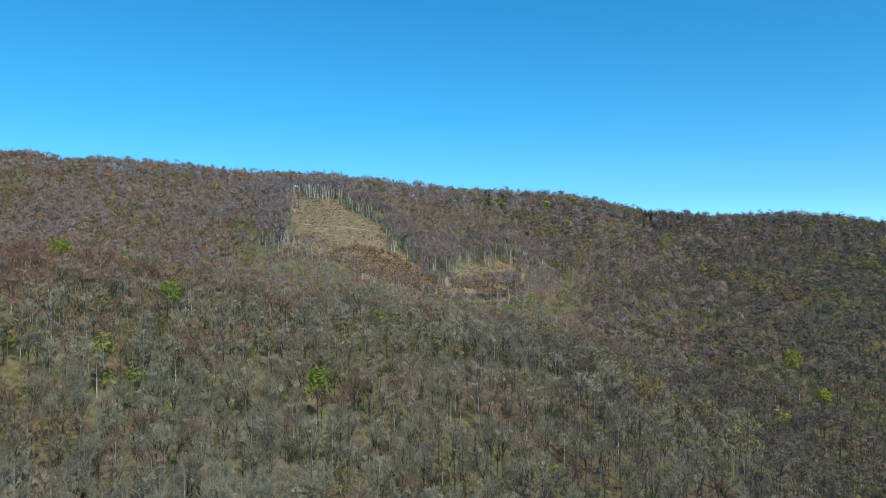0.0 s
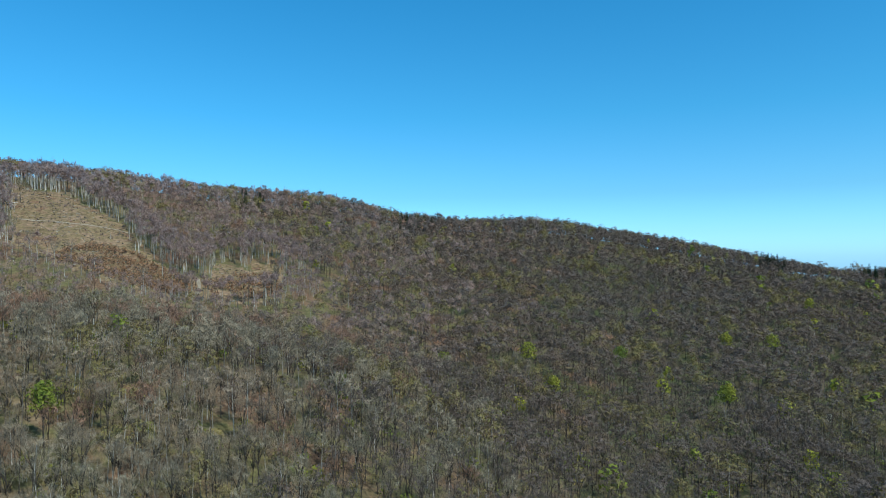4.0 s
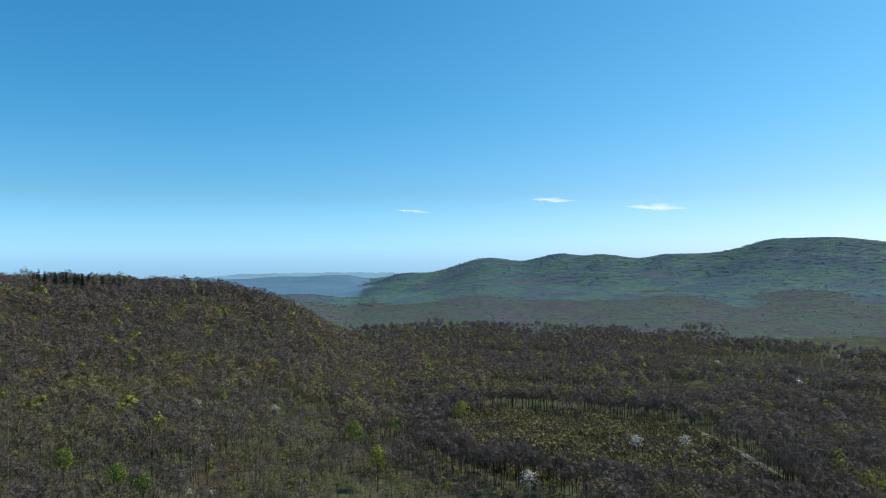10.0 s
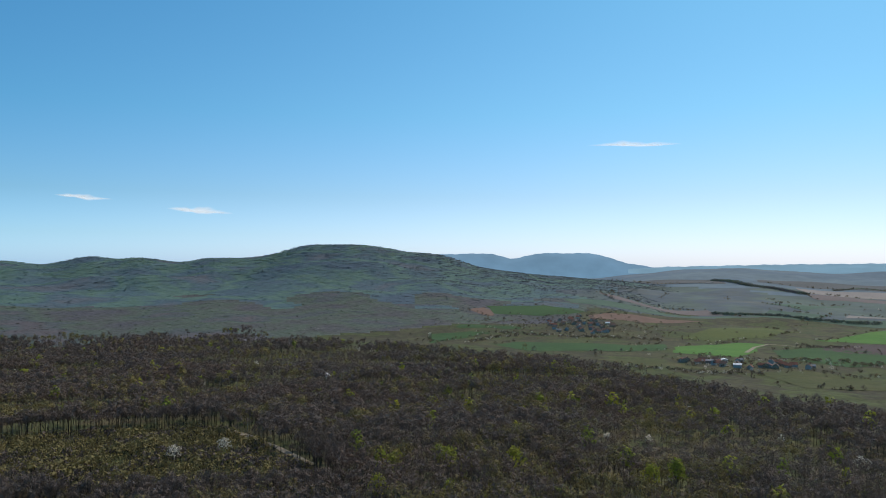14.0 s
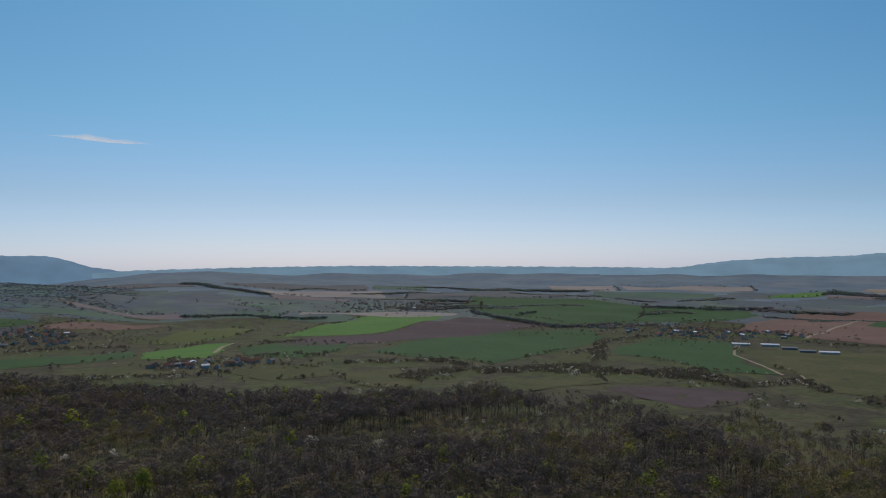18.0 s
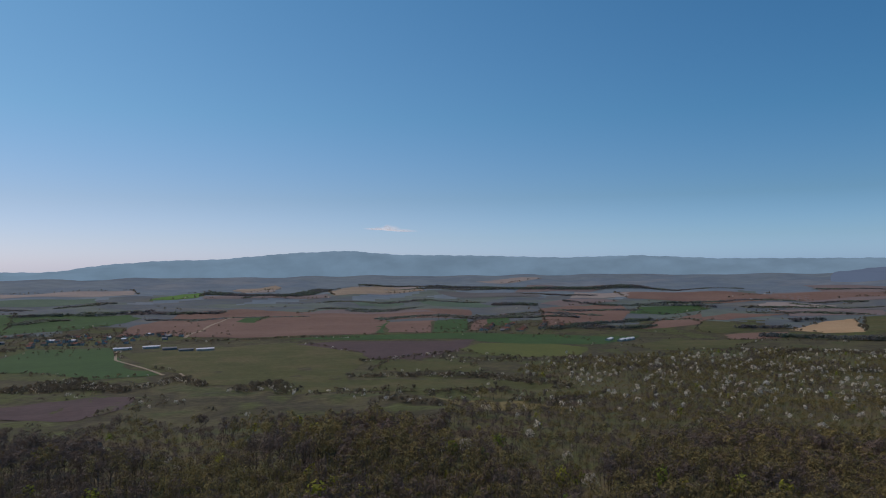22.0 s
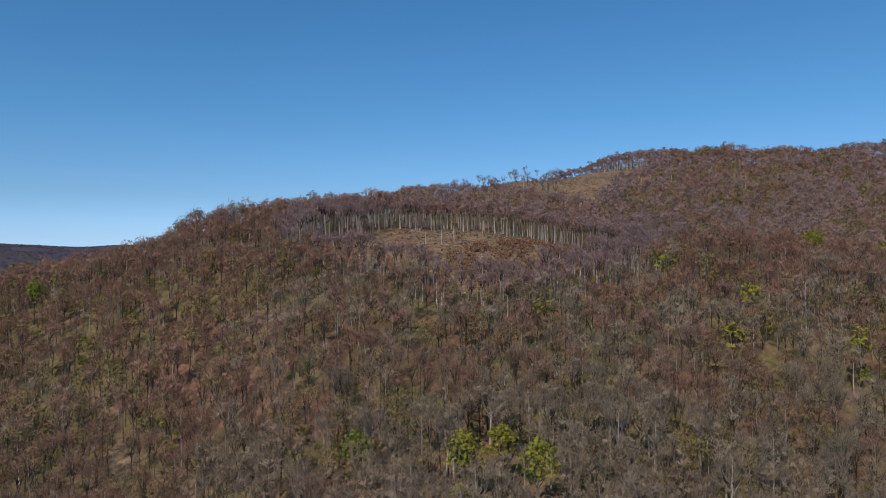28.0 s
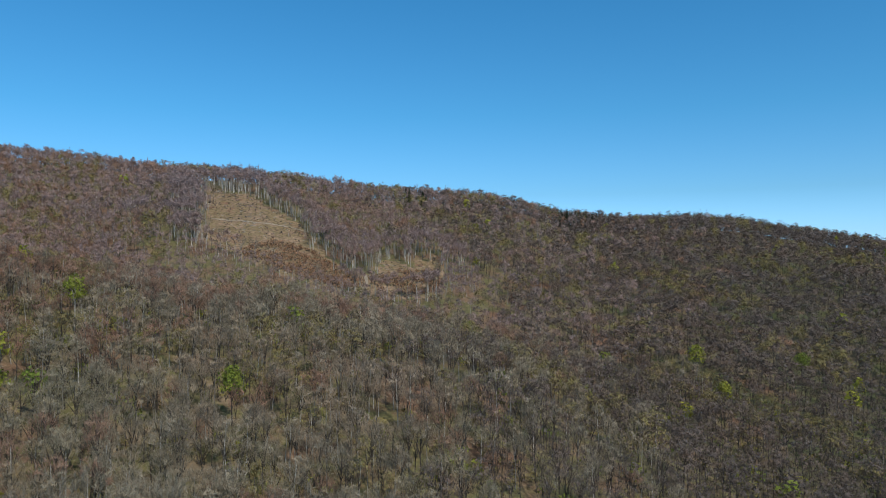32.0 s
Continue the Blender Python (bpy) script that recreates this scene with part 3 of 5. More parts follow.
field("green", (-978, -1815), (-1109, -2068), (-1173, -2031), (-1062, -1823))
field("plough", (-1471, -2309), (-1670, -2412), (-1902, -2358), (-1636, -1977), (-1460, -1811), (-1097, -1684))
field("green", (-341, -1672), (-535, -1654), (-807, -1566), (-931, -1430), (-953, -1283), (-795, -1321), (-713, -1466), (-502, -1551))
field("dark", (-344, -1499), (-444, -1535), (-664, -1418), (-739, -1435), (-580, -1192), (-451, -1093), (-387, -1134), (-411, -1269))
field("olive", (-596, -1225), (-697, -1330), (-818, -1317), (-835, -1141), (-734, -1017), (-621, -1034), (-586, -1118))
field("pasture", (-334, -991), (-408, -1084), (-479, -1045), (-511, -976), (-455, -937), (-367, -932))
field("pasture", (-241, -811), (-328, -832), (-436, -817), (-399, -755), (-359, -713), (-305, -742), (-250, -775))
field("pasture", (-398, -747), (-455, -797), (-453, -719), (-397, -683))
field("pasture", (-390, -650), (-471, -683), (-488, -632), (-430, -615), (-408, -639))
field("straw", (-303, -704), (-315, -650), (-356, -614), (-385, -567), (-345, -575), (-305, -605))
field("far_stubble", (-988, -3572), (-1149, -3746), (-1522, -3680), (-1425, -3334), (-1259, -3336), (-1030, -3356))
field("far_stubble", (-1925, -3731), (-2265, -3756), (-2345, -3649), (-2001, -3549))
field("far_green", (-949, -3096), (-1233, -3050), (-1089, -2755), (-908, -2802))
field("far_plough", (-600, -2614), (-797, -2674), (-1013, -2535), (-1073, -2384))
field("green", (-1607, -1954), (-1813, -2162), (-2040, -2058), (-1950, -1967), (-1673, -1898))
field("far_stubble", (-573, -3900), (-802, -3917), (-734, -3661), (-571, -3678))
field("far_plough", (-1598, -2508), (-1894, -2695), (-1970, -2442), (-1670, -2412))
field("green", (-335, -2282), (-446, -2604), (-466, -2426), (-385, -2245))
field("plough", (-1259, -1484), (-1632, -1784), (-1848, -1865), (-1471, -1485))
field("green", (-1641, -1993), (-1812, -2137), (-1978, -2069), (-2002, -1971), (-1690, -1878))
field("plough", (-1637, -1779), (-1931, -1815), (-2081, -1698), (-1836, -1700), (-1503, -1526))
field("pasture", (-1327, -1357), (-1498, -1509), (-1619, -1499), (-1464, -1294), (-1331, -1291))
field("plough", (-1320, -1261), (-1551, -1266), (-1347, -1117), (-1258, -1165))
field("tan", (-1616, -1319), (-1888, -1419), (-2021, -1420), (-1665, -1141), (-1597, -1201))
field("pasture", (-1664, -1135), (-2077, -1430), (-2222, -1422), (-1765, -1119))
field("olive", (-2106, -1299), (-2116, -1094), (-1806, -836), (-1712, -991))
field("far_plough", (-2391, -2283), (-2792, -2351), (-3091, -1978), (-2741, -1754), (-2335, -2161))
field("tan", (-2411, -1127), (-2545, -1153), (-2504, -1088), (-2374, -1065))
field("far_green", (-3106, -1932), (-3315, -1613), (-3052, -1311), (-2938, -1577))
field("far_stubble", (-3443, -2141), (-3581, -2090), (-3551, -1997), (-3415, -2048))
field("pasture", (-934, -1135), (-1156, -1266), (-1278, -1112), (-1099, -1018), (-924, -1027))
field("pasture", (-343, -725), (-437, -798), (-478, -703), (-472, -618), (-422, -620), (-364, -600), (-351, -681))
field("pasture", (-454, -960), (-506, -979), (-488, -912), (-446, -889))
field("green", (-722, -1399), (-853, -1514), (-1032, -1349), (-1145, -1350), (-908, -1187), (-772, -1293))
field("green", (1878, -1072), (1787, -1232), (1586, -1229), (1602, -1105), (1702, -1000))
field("plough", (1784, -960), (1846, -1054), (1685, -990), (1656, -959))
field("plough", (1541, -1194), (1575, -1374), (1444, -1533), (1459, -1311), (1482, -1166))
field("green", (1395, -658), (1381, -755), (1341, -777), (1296, -668), (1235, -583))
field("green", (1153, -678), (1188, -751), (1047, -914), (1072, -1023), (970, -933), (966, -818), (1038, -675))
field("green", (1484, -765), (1418, -897), (1369, -878), (1434, -750))
field("bright", (932, -910), (1019, -1003), (1036, -1190), (978, -1207), (873, -1035), (837, -961))
field("olive", (1162, -1160), (1266, -1365), (1302, -1594), (1139, -1513), (1059, -1296), (1081, -1166))
field("green", (893, -1111), (896, -1250), (758, -1306), (687, -1162), (679, -1016), (810, -1024))
field("bright", (1002, -1376), (1045, -1589), (1162, -2079), (1102, -2304), (938, -2324), (857, -1867), (841, -1562), (964, -1441))
field("dark", (896, -1220), (924, -1430), (816, -1575), (857, -1867), (853, -2211), (635, -2104), (492, -1994), (536, -1729), (654, -1484), (703, -1332), (806, -1205))
field("green", (621, -1153), (659, -1434), (571, -1705), (340, -1806), (287, -1649), (301, -1341), (337, -1146), (349, -1041), (404, -1094), (526, -1099))
field("green", (1029, -2666), (1150, -3121), (687, -3172), (336, -2979), (287, -2272), (515, -2022), (721, -2329))
field("pasture", (686, -826), (677, -915), (558, -894), (505, -824), (556, -751))
field("pasture", (519, -848), (461, -943), (357, -793), (354, -724), (419, -749))
field("pasture", (263, -728), (254, -840), (174, -958), (147, -878), (204, -800), (238, -711))
field("pasture", (274, -1076), (280, -1206), (244, -1348), (212, -1191), (241, -1071))
field("pasture", (891, -701), (838, -800), (733, -791), (797, -696))
field("far_green", (1770, -2167), (1678, -2509), (1572, -2123))
field("stubble", (-541, -3798), (-801, -3982), (-797, -3783), (-581, -3693))
field("stubble", (-1009, -3645), (-1123, -3741), (-1412, -3740), (-1295, -3432), (-982, -3376))
field("bright", (-126, -3466), (-288, -3729), (-425, -3774), (-340, -3485))
field("stubble", (-1013, -3658), (-1386, -3722), (-1443, -3351), (-1216, -3367), (-950, -3310))
field("plough", (-2250, -2853), (-3038, -2019), (-2949, -1878), (-2336, -2137), (-2064, -2503))
field("stubble", (-3468, -2126), (-3673, -2098), (-3441, -1923), (-3409, -2034))

# the far plain's strips of farmland
def far_fields(seed):
    g = random.Random(seed)
    r = 2250.0
    while r < 3750:
        deep = g.uniform(0.05, 0.085) * r
        b = 112.0 + g.uniform(0, 6)
        while b < 224.0:
            wide = g.uniform(4, 13)
            x, y = polar(b + wide / 2, r + deep / 2)
            taken = any(bool(inside(np.array([px]), np.array([py]), shape)[0]) for shape in FIELDS for px, py in ((x, y), polar(b + 1, r + deep / 2), polar(b + wide - 1, r + deep / 2)))
            if not taken and g.random() < 0.62:
                skew = g.uniform(-1.5, 1.5)
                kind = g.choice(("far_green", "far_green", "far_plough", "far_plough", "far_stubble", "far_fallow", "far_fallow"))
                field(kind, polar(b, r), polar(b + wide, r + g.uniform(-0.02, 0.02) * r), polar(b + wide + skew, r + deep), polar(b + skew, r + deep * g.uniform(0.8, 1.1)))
            b += wide + g.uniform(0.4, 2.5)
        r += deep + 0.014 * r


far_fields(5)

track("track", "pale gravel forest track between the trees", 5.0, (581, -88), (522, -101), (460, -108), (410, -120))
track("track", "pale stony forest track on the slope", 3.0, (-330, -44), (-314, -47), (-299, -52), (-270, -56))
track("track", "pale skid road across the felled slope", 2.2, (-128, 621), (-90, 615), (-71, 618), (-46, 620))
track("track", "pale skid road down the felled slope", 2.5, (2, 542), (3, 530), (2, 514))
track("road", "pale dirt road across the ploughland", 9.0, (-144, -1776), (-223, -2098), (-377, -2570))
track("road", "pale dirt road beside the wheat field", 5.0, (-60, -1088), (-38, -1197), (4, -1366), (4, -1522), (-21, -1630))
track("road", "pale dirt road curving through pasture", 4.0, (-82, -1095), (-90, -1002), (-95, -933))
track("road", "pale road bending round the bright wheat", 7.0, (882, -1033), (951, -1137), (978, -1207), (908, -1226))

# ---- woodland ----
def slivers(g, base, way, length, width):
    """Thin triangles from base points along the ways: twigs, or leaves where they are short."""
    n = len(base)
    side = np.cross(way, g.normal(size=(n, 3)))
    side /= np.linalg.norm(side, axis=1)[:, None] + 1e-9
    w, h = np.broadcast_to(width, n)[:, None], np.broadcast_to(length, n)[:, None]
    v = np.stack([base - side * w / 2, base + side * w / 2, base + way * h], 1).reshape(-1, 3)
    return v, np.arange(3 * n).reshape(-1, 3)


def prism(p0, p1, r0, r1, sides=3):
    p0, p1 = np.asarray(p0, float), np.asarray(p1, float)
    d = p1 - p0
    d = d / np.linalg.norm(d)
    a = np.cross(d, (0.31, 0.95, 0.1))
    a /= np.linalg.norm(a)
    b = np.cross(d, a)
    th = np.arange(sides) * 2 * np.pi / sides
    ring = np.cos(th)[:, None] * a + np.sin(th)[:, None] * b
    v = np.vstack([p0 + ring * r0, p1 + ring * r1])
    f = []
    for s in range(sides):
        t = (s + 1) % sides
        f += [(s, t, sides + t), (s, sides + t, sides + s)]
    return v, np.array(f)


def gather(pieces):
    vs, fs, ms, off = [], [], [], 0
    for v, f, m in pieces:
        vs.append(v), fs.append(f + off), ms.append(np.full(len(f), m))
        off += len(v)
    return np.vstack(vs), np.vstack(fs), np.concatenate(ms)


def dome_points(g, n, low, high, radius, hollow):
    """Points in a crown that is widest halfway up, and the outward ways there."""
    p = g.normal(size=(n, 3))
    p /= np.linalg.norm(p, axis=1)[:, None]
    p[:, 2] = np.where(p[:, 2] < -0.35, -p[:, 2], p[:, 2])
    out = p * (hollow + (1 - hollow) * g.uniform(0, 1, n) ** 0.5)[:, None]
    mid = low + 0.45 * (high - low)
    z = np.where(out[:, 2] > 0, mid + out[:, 2] * (high - mid), mid + out[:, 2] * (mid - low))
    return np.stack([out[:, 0] * radius, out[:, 1] * radius, z], 1), p


def flakes(g, base, normal, size, jitter=0.5):
    """Small leaf-spray triangles that lie across the given normals."""
    n = len(base)
    m = normal + g.normal(size=(n, 3)) * jitter
    m /= np.linalg.norm(m, axis=1)[:, None]
    a = np.cross(m, g.normal(size=(n, 3)))
    a /= np.linalg.norm(a, axis=1)[:, None] + 1e-9
    b = np.cross(m, a)
    w = (size * g.uniform(0.6, 1.4, n))[:, None]
    v = np.stack([base + a * w * 0.6, base - a * w * 0.35 + b * w * 0.5, base - a * w * 0.35 - b * w * 0.5], 1).reshape(-1, 3)
    return v, np.arange(3 * n).reshape(-1, 3)


def limb_lines(g, h, rad, count, lean):
    """Start, elbow and tip of each main limb."""
    lines = []
    for k in range(count):
        a = 6.283 * (k + g.uniform(0, 0.8)) / count
        z0 = h * g.uniform(0.38, 0.58)
        start = np.array([lean[0] * z0 / h, lean[1] * z0 / h, z0])
        reach = rad * g.uniform(0.5, 0.85)
        tip = np.array([reach * math.cos(a), reach * math.sin(a), h * g.uniform(0.74, 0.95)])
        elbow = 0.5 * (start + tip) + np.array([0.16 * reach * math.cos(a), 0.16 * reach * math.sin(a), -0.03 * h])
        lines.append((start, elbow, tip))
    return lines


def needle_form(seed, sprays, wide):
    """A spruce about 20 m tall round the origin."""
    g = np.random.RandomState(seed)
    h = 20.0 * g.uniform(0.88, 1.1)
    u, a = g.uniform(0, 1, sprays) ** 0.75, g.uniform(0, 6.283, sprays)
    base = np.stack([0.3 * np.cos(a), 0.3 * np.sin(a), 2.0 + (h - 2.0) * (1 - u)], 1)
    way = np.stack([np.cos(a), np.sin(a), np.full(sprays, -0.35)], 1)
    return gather([(*prism((0, 0, -1), (0, 0, h), 0.3, 0.05), 0), (*slivers(g, base, way / np.linalg.norm(way, axis=1)[:, None], 0.5 + 3.4 * u, wide), 1)])


SHAPES = {"russet": (0.4, 3.4, 4.6), "bare": (0.42, 3.4, 4.6), "oak": (0.32, 4.2, 5.6), "wall": (0.62, 2.6, 3.4), "edge": (0.5, 2.8, 3.8), "bud": (0.3, 4.0, 5.4), "lime": (0.3, 3.8, 5.0), "blossom": (0.25, 4.0, 5.2)}


def stem_tree(seed, kind, twigs, long, wide, limbs, stem, sprays, spray, skirt=1.0):
    """A tree about 20 m tall: stem (slot 0), boughs that fan upwards (slot 2), and a loose crown of twigs or leaves (slot 1) with sprays of the finest twigs (slot 3)."""
    g = np.random.RandomState(seed)
    share, r0, r1 = SHAPES[kind]
    h, rad = 20.0 * g.uniform(0.88, 1.1), g.uniform(r0, r1)
    if kind == "blossom":
        h *= 0.85
    low = h * share * skirt
    lean = g.normal(0, 0.7, 2)
    top = np.array([lean[0], lean[1], h * 0.82])
    trunk = 2 if kind in ("oak", "edge") else 0
    if limbs > 3:
        parts = [(*prism((0, 0, -1.5), top, stem / 2, stem / 6), trunk)]
    else:
        way = (top + np.array((0, 0, 1.5)))[None] / (h * 0.82 + 1.5)
        parts = [(*slivers(g, np.array([(0.0, 0.0, -1.5)]), way, h * 0.84, stem), trunk) for _ in range(2)]
    if limbs:
        a = 6.283 * (np.arange(limbs) + g.uniform(0, 0.9, limbs)) / limbs
        z0 = g.uniform(low * 0.8, h * 0.62, limbs)
        reach = rad * g.uniform(0.45, 0.9, limbs)
        root = np.stack([lean[0] * z0 / h, lean[1] * z0 / h, z0], 1)
        tip = np.stack([lean[0] * 0.6 + reach * np.cos(a), lean[1] * 0.6 + reach * np.sin(a), z0 + (h * 0.97 - z0) * g.uniform(0.55, 0.95, limbs)], 1)
        d = tip - root
        k = np.linalg.norm(d, axis=1)
        parts.append((*slivers(g, root, d / k[:, None], k, max(0.2, stem * 0.55)), 2))
    leafy = kind in ("bud", "lime", "blossom")
    n = int(twigs * {"bud": 0.6, "lime": 0.35, "blossom": 0.25}[kind]) if leafy else twigs
    rounded = kind in ("oak", "bud")
    if rounded:
        long, sprays, spray, n = long * 0.75, int(sprays * 3.6), spray * 0.66, int(n * 0.55)
    base, out = dome_points(g, n, low, h * 0.95, rad, 0.3)
    way = out * np.array((0.75, 0.75, 0.35)) + np.array((0, 0, 0.45 if rounded else 0.75)) + g.normal(size=out.shape) * 0.42
    way /= np.linalg.norm(way, axis=1)[:, None]
    parts.append((*slivers(g, base - way * long * 0.4 + np.array((*lean * 0.6, 0)), way, long * g.uniform(0.6, 1.25, n), wide * g.uniform(0.7, 1.3, n)), 2 if leafy else 1))
    if leafy:
        base, out = dome_points(g, twigs - n, low, h * 0.97, rad, 0.55)
        base[:, :2] *= (1 + 0.3 * np.sin(3 * np.arctan2(out[:, 1], out[:, 0]) + seed) * np.cos(4 * out[:, 2] + seed))[:, None]
        parts.append((*flakes(g, base, out, math.sqrt(long * wide) * (1.4 if kind == "bud" else 1.6), 0.5), 3 if kind == "bud" else 1))
    base, out = dome_points(g, sprays, low + 0.05 * h, h * 0.96, rad * 0.95, 0.45)
    base[:, :2] += lean * 0.6
    parts.append((*flakes(g, base, out + np.array((0, 0, 0.2)), spray, 0.45), 3))
    return gather(parts)


def bush(seed, sprays, twigs, size):
    """A rounded thicket 20 m tall before scaling: short stems and leaf sprays."""
    g = np.random.RandomState(seed)
    base, out = dome_points(g, sprays, 0.0, 18.0, 8.0, 0.55)
    base[:, :2] *= (1 + 0.3 * np.sin(3 * np.arctan2(out[:, 1], out[:, 0]) + seed))[:, None]
    foot = g.normal(0, 3.0, (twigs, 3)) * np.array((1, 1, 0))
    way = g.normal(0, 0.3, (twigs, 3)) + np.array((0, 0, 1.0))
    way /= np.linalg.norm(way, axis=1)[:, None]
    return gather([(*flakes(g, base, out, size, 0.5), 1), (*slivers(g, foot, way, 20.0 * g.uniform(0.7, 1.1, twigs), size * 0.3), 2)])


def far_form(seed, sprays, size):
    """A knot of far tree tops: overlapping sprays of twig and leaf, 22 m wide."""
    g = np.random.RandomState(seed)
    base = np.stack([g.uniform(-12, 12, sprays), g.uniform(-12, 12, sprays), g.uniform(-0.4, 0.09 * size, sprays)], 1)
    return gather([(*flakes(g, base, np.tile((0.0, 0.0, 1.0), (sprays, 1)), size, 0.22), 0)])


def clump_form(seed, sprays, size):
    """A bushy crown 10 m wide and 9 m tall, as hedges and scrub show."""
    g = np.random.RandomState(seed)
    base, out = dome_points(g, sprays, 0.5, 9.0, 4.6, 0.5)
    base[:, :2] *= (1 + 0.35 * np.sin(2 * np.arctan2(out[:, 1], out[:, 0]) + seed))[:, None]
    return gather([(*flakes(g, base, out, size, 0.5), 0)])


def scatter(forms, xy, size, seed, sink=0.0):
    """Copies of the forms at plan places, joined: vertices, triangles, slots, and a tone for each copy."""
    g = np.random.RandomState(seed)
    z = land(xy[:, 0], xy[:, 1]) - sink
    pick = g.randint(0, len(forms), len(xy))
    turn = g.uniform(0, 6.283, len(xy))
    tones = g.uniform(0, 1, len(xy))
    vs, fs, ms, ts, off = [], [], [], [], 0
    for k, (v, f, m) in enumerate(forms):
        who = np.where(pick == k)[0]
        if not len(who):
            continue
        c, s, sc = np.cos(turn[who])[:, None], np.sin(turn[who])[:, None], size[who][:, None]
        wide = sc * g.uniform(0.85, 1.25, len(who))[:, None]
        x = (v[None, :, 0] * c - v[None, :, 1] * s) * wide + xy[who, 0][:, None]
        y = (v[None, :, 0] * s + v[None, :, 1] * c) * wide + xy[who, 1][:, None]
        w = v[None, :, 2] * sc + z[who][:, None]
        vs.append(np.stack([x, y, w], -1).reshape(-1, 3))
        fs.append((f[None] + (np.arange(len(who)) * len(v))[:, None, None] + off).reshape(-1, 3))
        ms.append(np.tile(m, len(who)))
        ts.append(np.repeat(tones[who], len(v)))
        off += len(v) * len(who)
    return np.vstack(vs), np.vstack(fs), np.concatenate(ms), np.concatenate(ts)


def stuff(name, label, category, forms, xy, size, seed, mats, sink=0.0):
    if len(xy):
        v, f, m, t = scatter(forms, xy, size, seed, sink)
        tagged(mesh_object(name, v, f, mats, m, tone=t, smooth=True), label, category, kind="stuff")


def low_side(x, y):
    """0 on the wooded hill, 1 on the plain's side."""
    b = np.degrees(np.arctan2(-x, y))
    return np.clip(np.where(b < 0, (-b - 28) / 30, (b - 82) / 20), 0, 1)


def grid(r1, gap, seed):
    g = np.random.RandomState(seed)
    n = int(r1 / gap) + 1
    x, y = np.meshgrid(np.arange(-n, n + 1) * gap, np.arange(-n, n + 1) * gap)
    x, y = x.ravel() + g.uniform(-0.5, 0.5, x.size) * gap, y.ravel() + g.uniform(-0.5, 0.5, y.size) * gap
    ok = np.hypot(x, y) < r1
    return x[ok], y[ok]


# single trees of a clear colour, and what is kept free round them
LEAFING = [(-189, 346), (-117, 304), (-44, 246), (183, 342), (253, 384), (345, 395), (273, 311), (287, 224), (373, 382), (494, 464), (276, 177), (280, 192), (192, 391), (270, 311), (503, 73), (396, 120), (338, 91)]
LEAFING += [(342, -166), (320, -161), (291, -112), (259, -239), (254, -250), (315, -197), (-345, -77), (-343, -57), (-322, -31), (-298, -71), (-362, -128), (-283, -94), (-230, -12), (-175, 88), (-387, 25), (-372, 4), (-155, 110), (-154, 122), (-139, 123), (-191, 354)]
FLOWERING = [(494, 308), (537, 259), (502, 252), (434, 241), (626, 245), (545, 199), (458, 196), (713, 285), (394, 252), (340, 17), (458, -44), (1106, 188), (456, -73), (1093, 180), (256, -392), (155, -427), (207, -395), (160, -397)]
FLOWERING += [(-188, -409), (-199, -401), (-217, -295), (-301, -163), (-265, -431), (-478, -363), (-523, -307), (-508, -240), (-480, -106), (-511, -162), (-593, -218)]
TRACK_LINES = [((581, -88), (522, -101)), ((522, -101), (460, -108)), ((460, -108), (410, -120)), ((-330, -44), (-299, -52)), ((-299, -52), (-270, -56))]


def clear_of_marks(x, y):
    ok = np.ones(len(x), bool)
    for cx, cy in LEAFING + FLOWERING:
        ok &= (x - cx) ** 2 + (y - cy) ** 2 > 42
    for (ax, ay), (bx, by) in TRACK_LINES:
        u = np.clip(((x - ax) * (bx - ax) + (y - ay) * (by - ay)) / ((bx - ax) ** 2 + (by - ay) ** 2), 0, 1)
        ok &= (x - ax - u * (bx - ax)) ** 2 + (y - ay - u * (by - ay)) ** 2 > 16
    return ok


def kinds_at(x, y, seed):
    """Which kind of tree grows at each place."""
    g = np.random.RandomState(seed)
    b, r, side = np.degrees(np.arctan2(-x, y)), np.hypot(x, y), low_side(x, y)
    u = g.uniform(0, 1, len(x)) - 0.3 * waves(x, y, 120, 21) - 0.55 * side * (STAND_GREEN[stand_at(x, y)] - 0.5)
    kind = np.full(len(x), "bare", dtype=object)
    kind[u < 0.08 + np.where(b < 0, 0.1, 0.28) * side + 0.4 * np.exp(-(((b - 122) / 30) ** 2))] = "bud"
    kind[g.uniform(0, 1, len(x)) < 0.004 + np.where(b < 0, 0.014, 0.006) * side] = "lime"
    w = g.uniform(0, 1, len(x))
    orchard = np.exp(-(((b - 132) / 22) ** 2)) * np.clip((r - 420) / 250, 0, 1)
    # bare trees on the backlit bearings take the darkened twigs
    kind[(kind == "bare") & (np.where(b < 0, (-b + 4) / 34, (b - 98) / 24) + 0.45 * g.uniform(-1, 1, len(x)) + 0.2 * waves(x, y, 80, 23) > 0.5)] = "oak"
    red = np.exp(-(((r - 385) / 55) ** 2)) * np.clip((b + 24) / 12, 0, 1) * np.clip((80 - b) / 10, 0, 1) * (0.55 + 0.35 * np.clip((b - 20) / 30, 0, 1)) + 0.25 * (r > 800) + 0.4 * np.clip((b - 12) / 22, 0, 1) + 0.6 * np.clip((b - 64) / 12, 0, 1) * np.clip((116 - b) / 10, 0, 1)
    kind[(kind == "bare") & (g.uniform(0, 1, len(x)) + 0.3 * waves(x, y, 60, 24) < red)] = "russet"
    kind[w < 0.004 * side + (0.035 + 0.07 * np.clip((r - 650) / 200, 0, 1)) * orchard * (1 + 0.6 * waves(x, y, 90, 22))] = "blossom"
    return kind


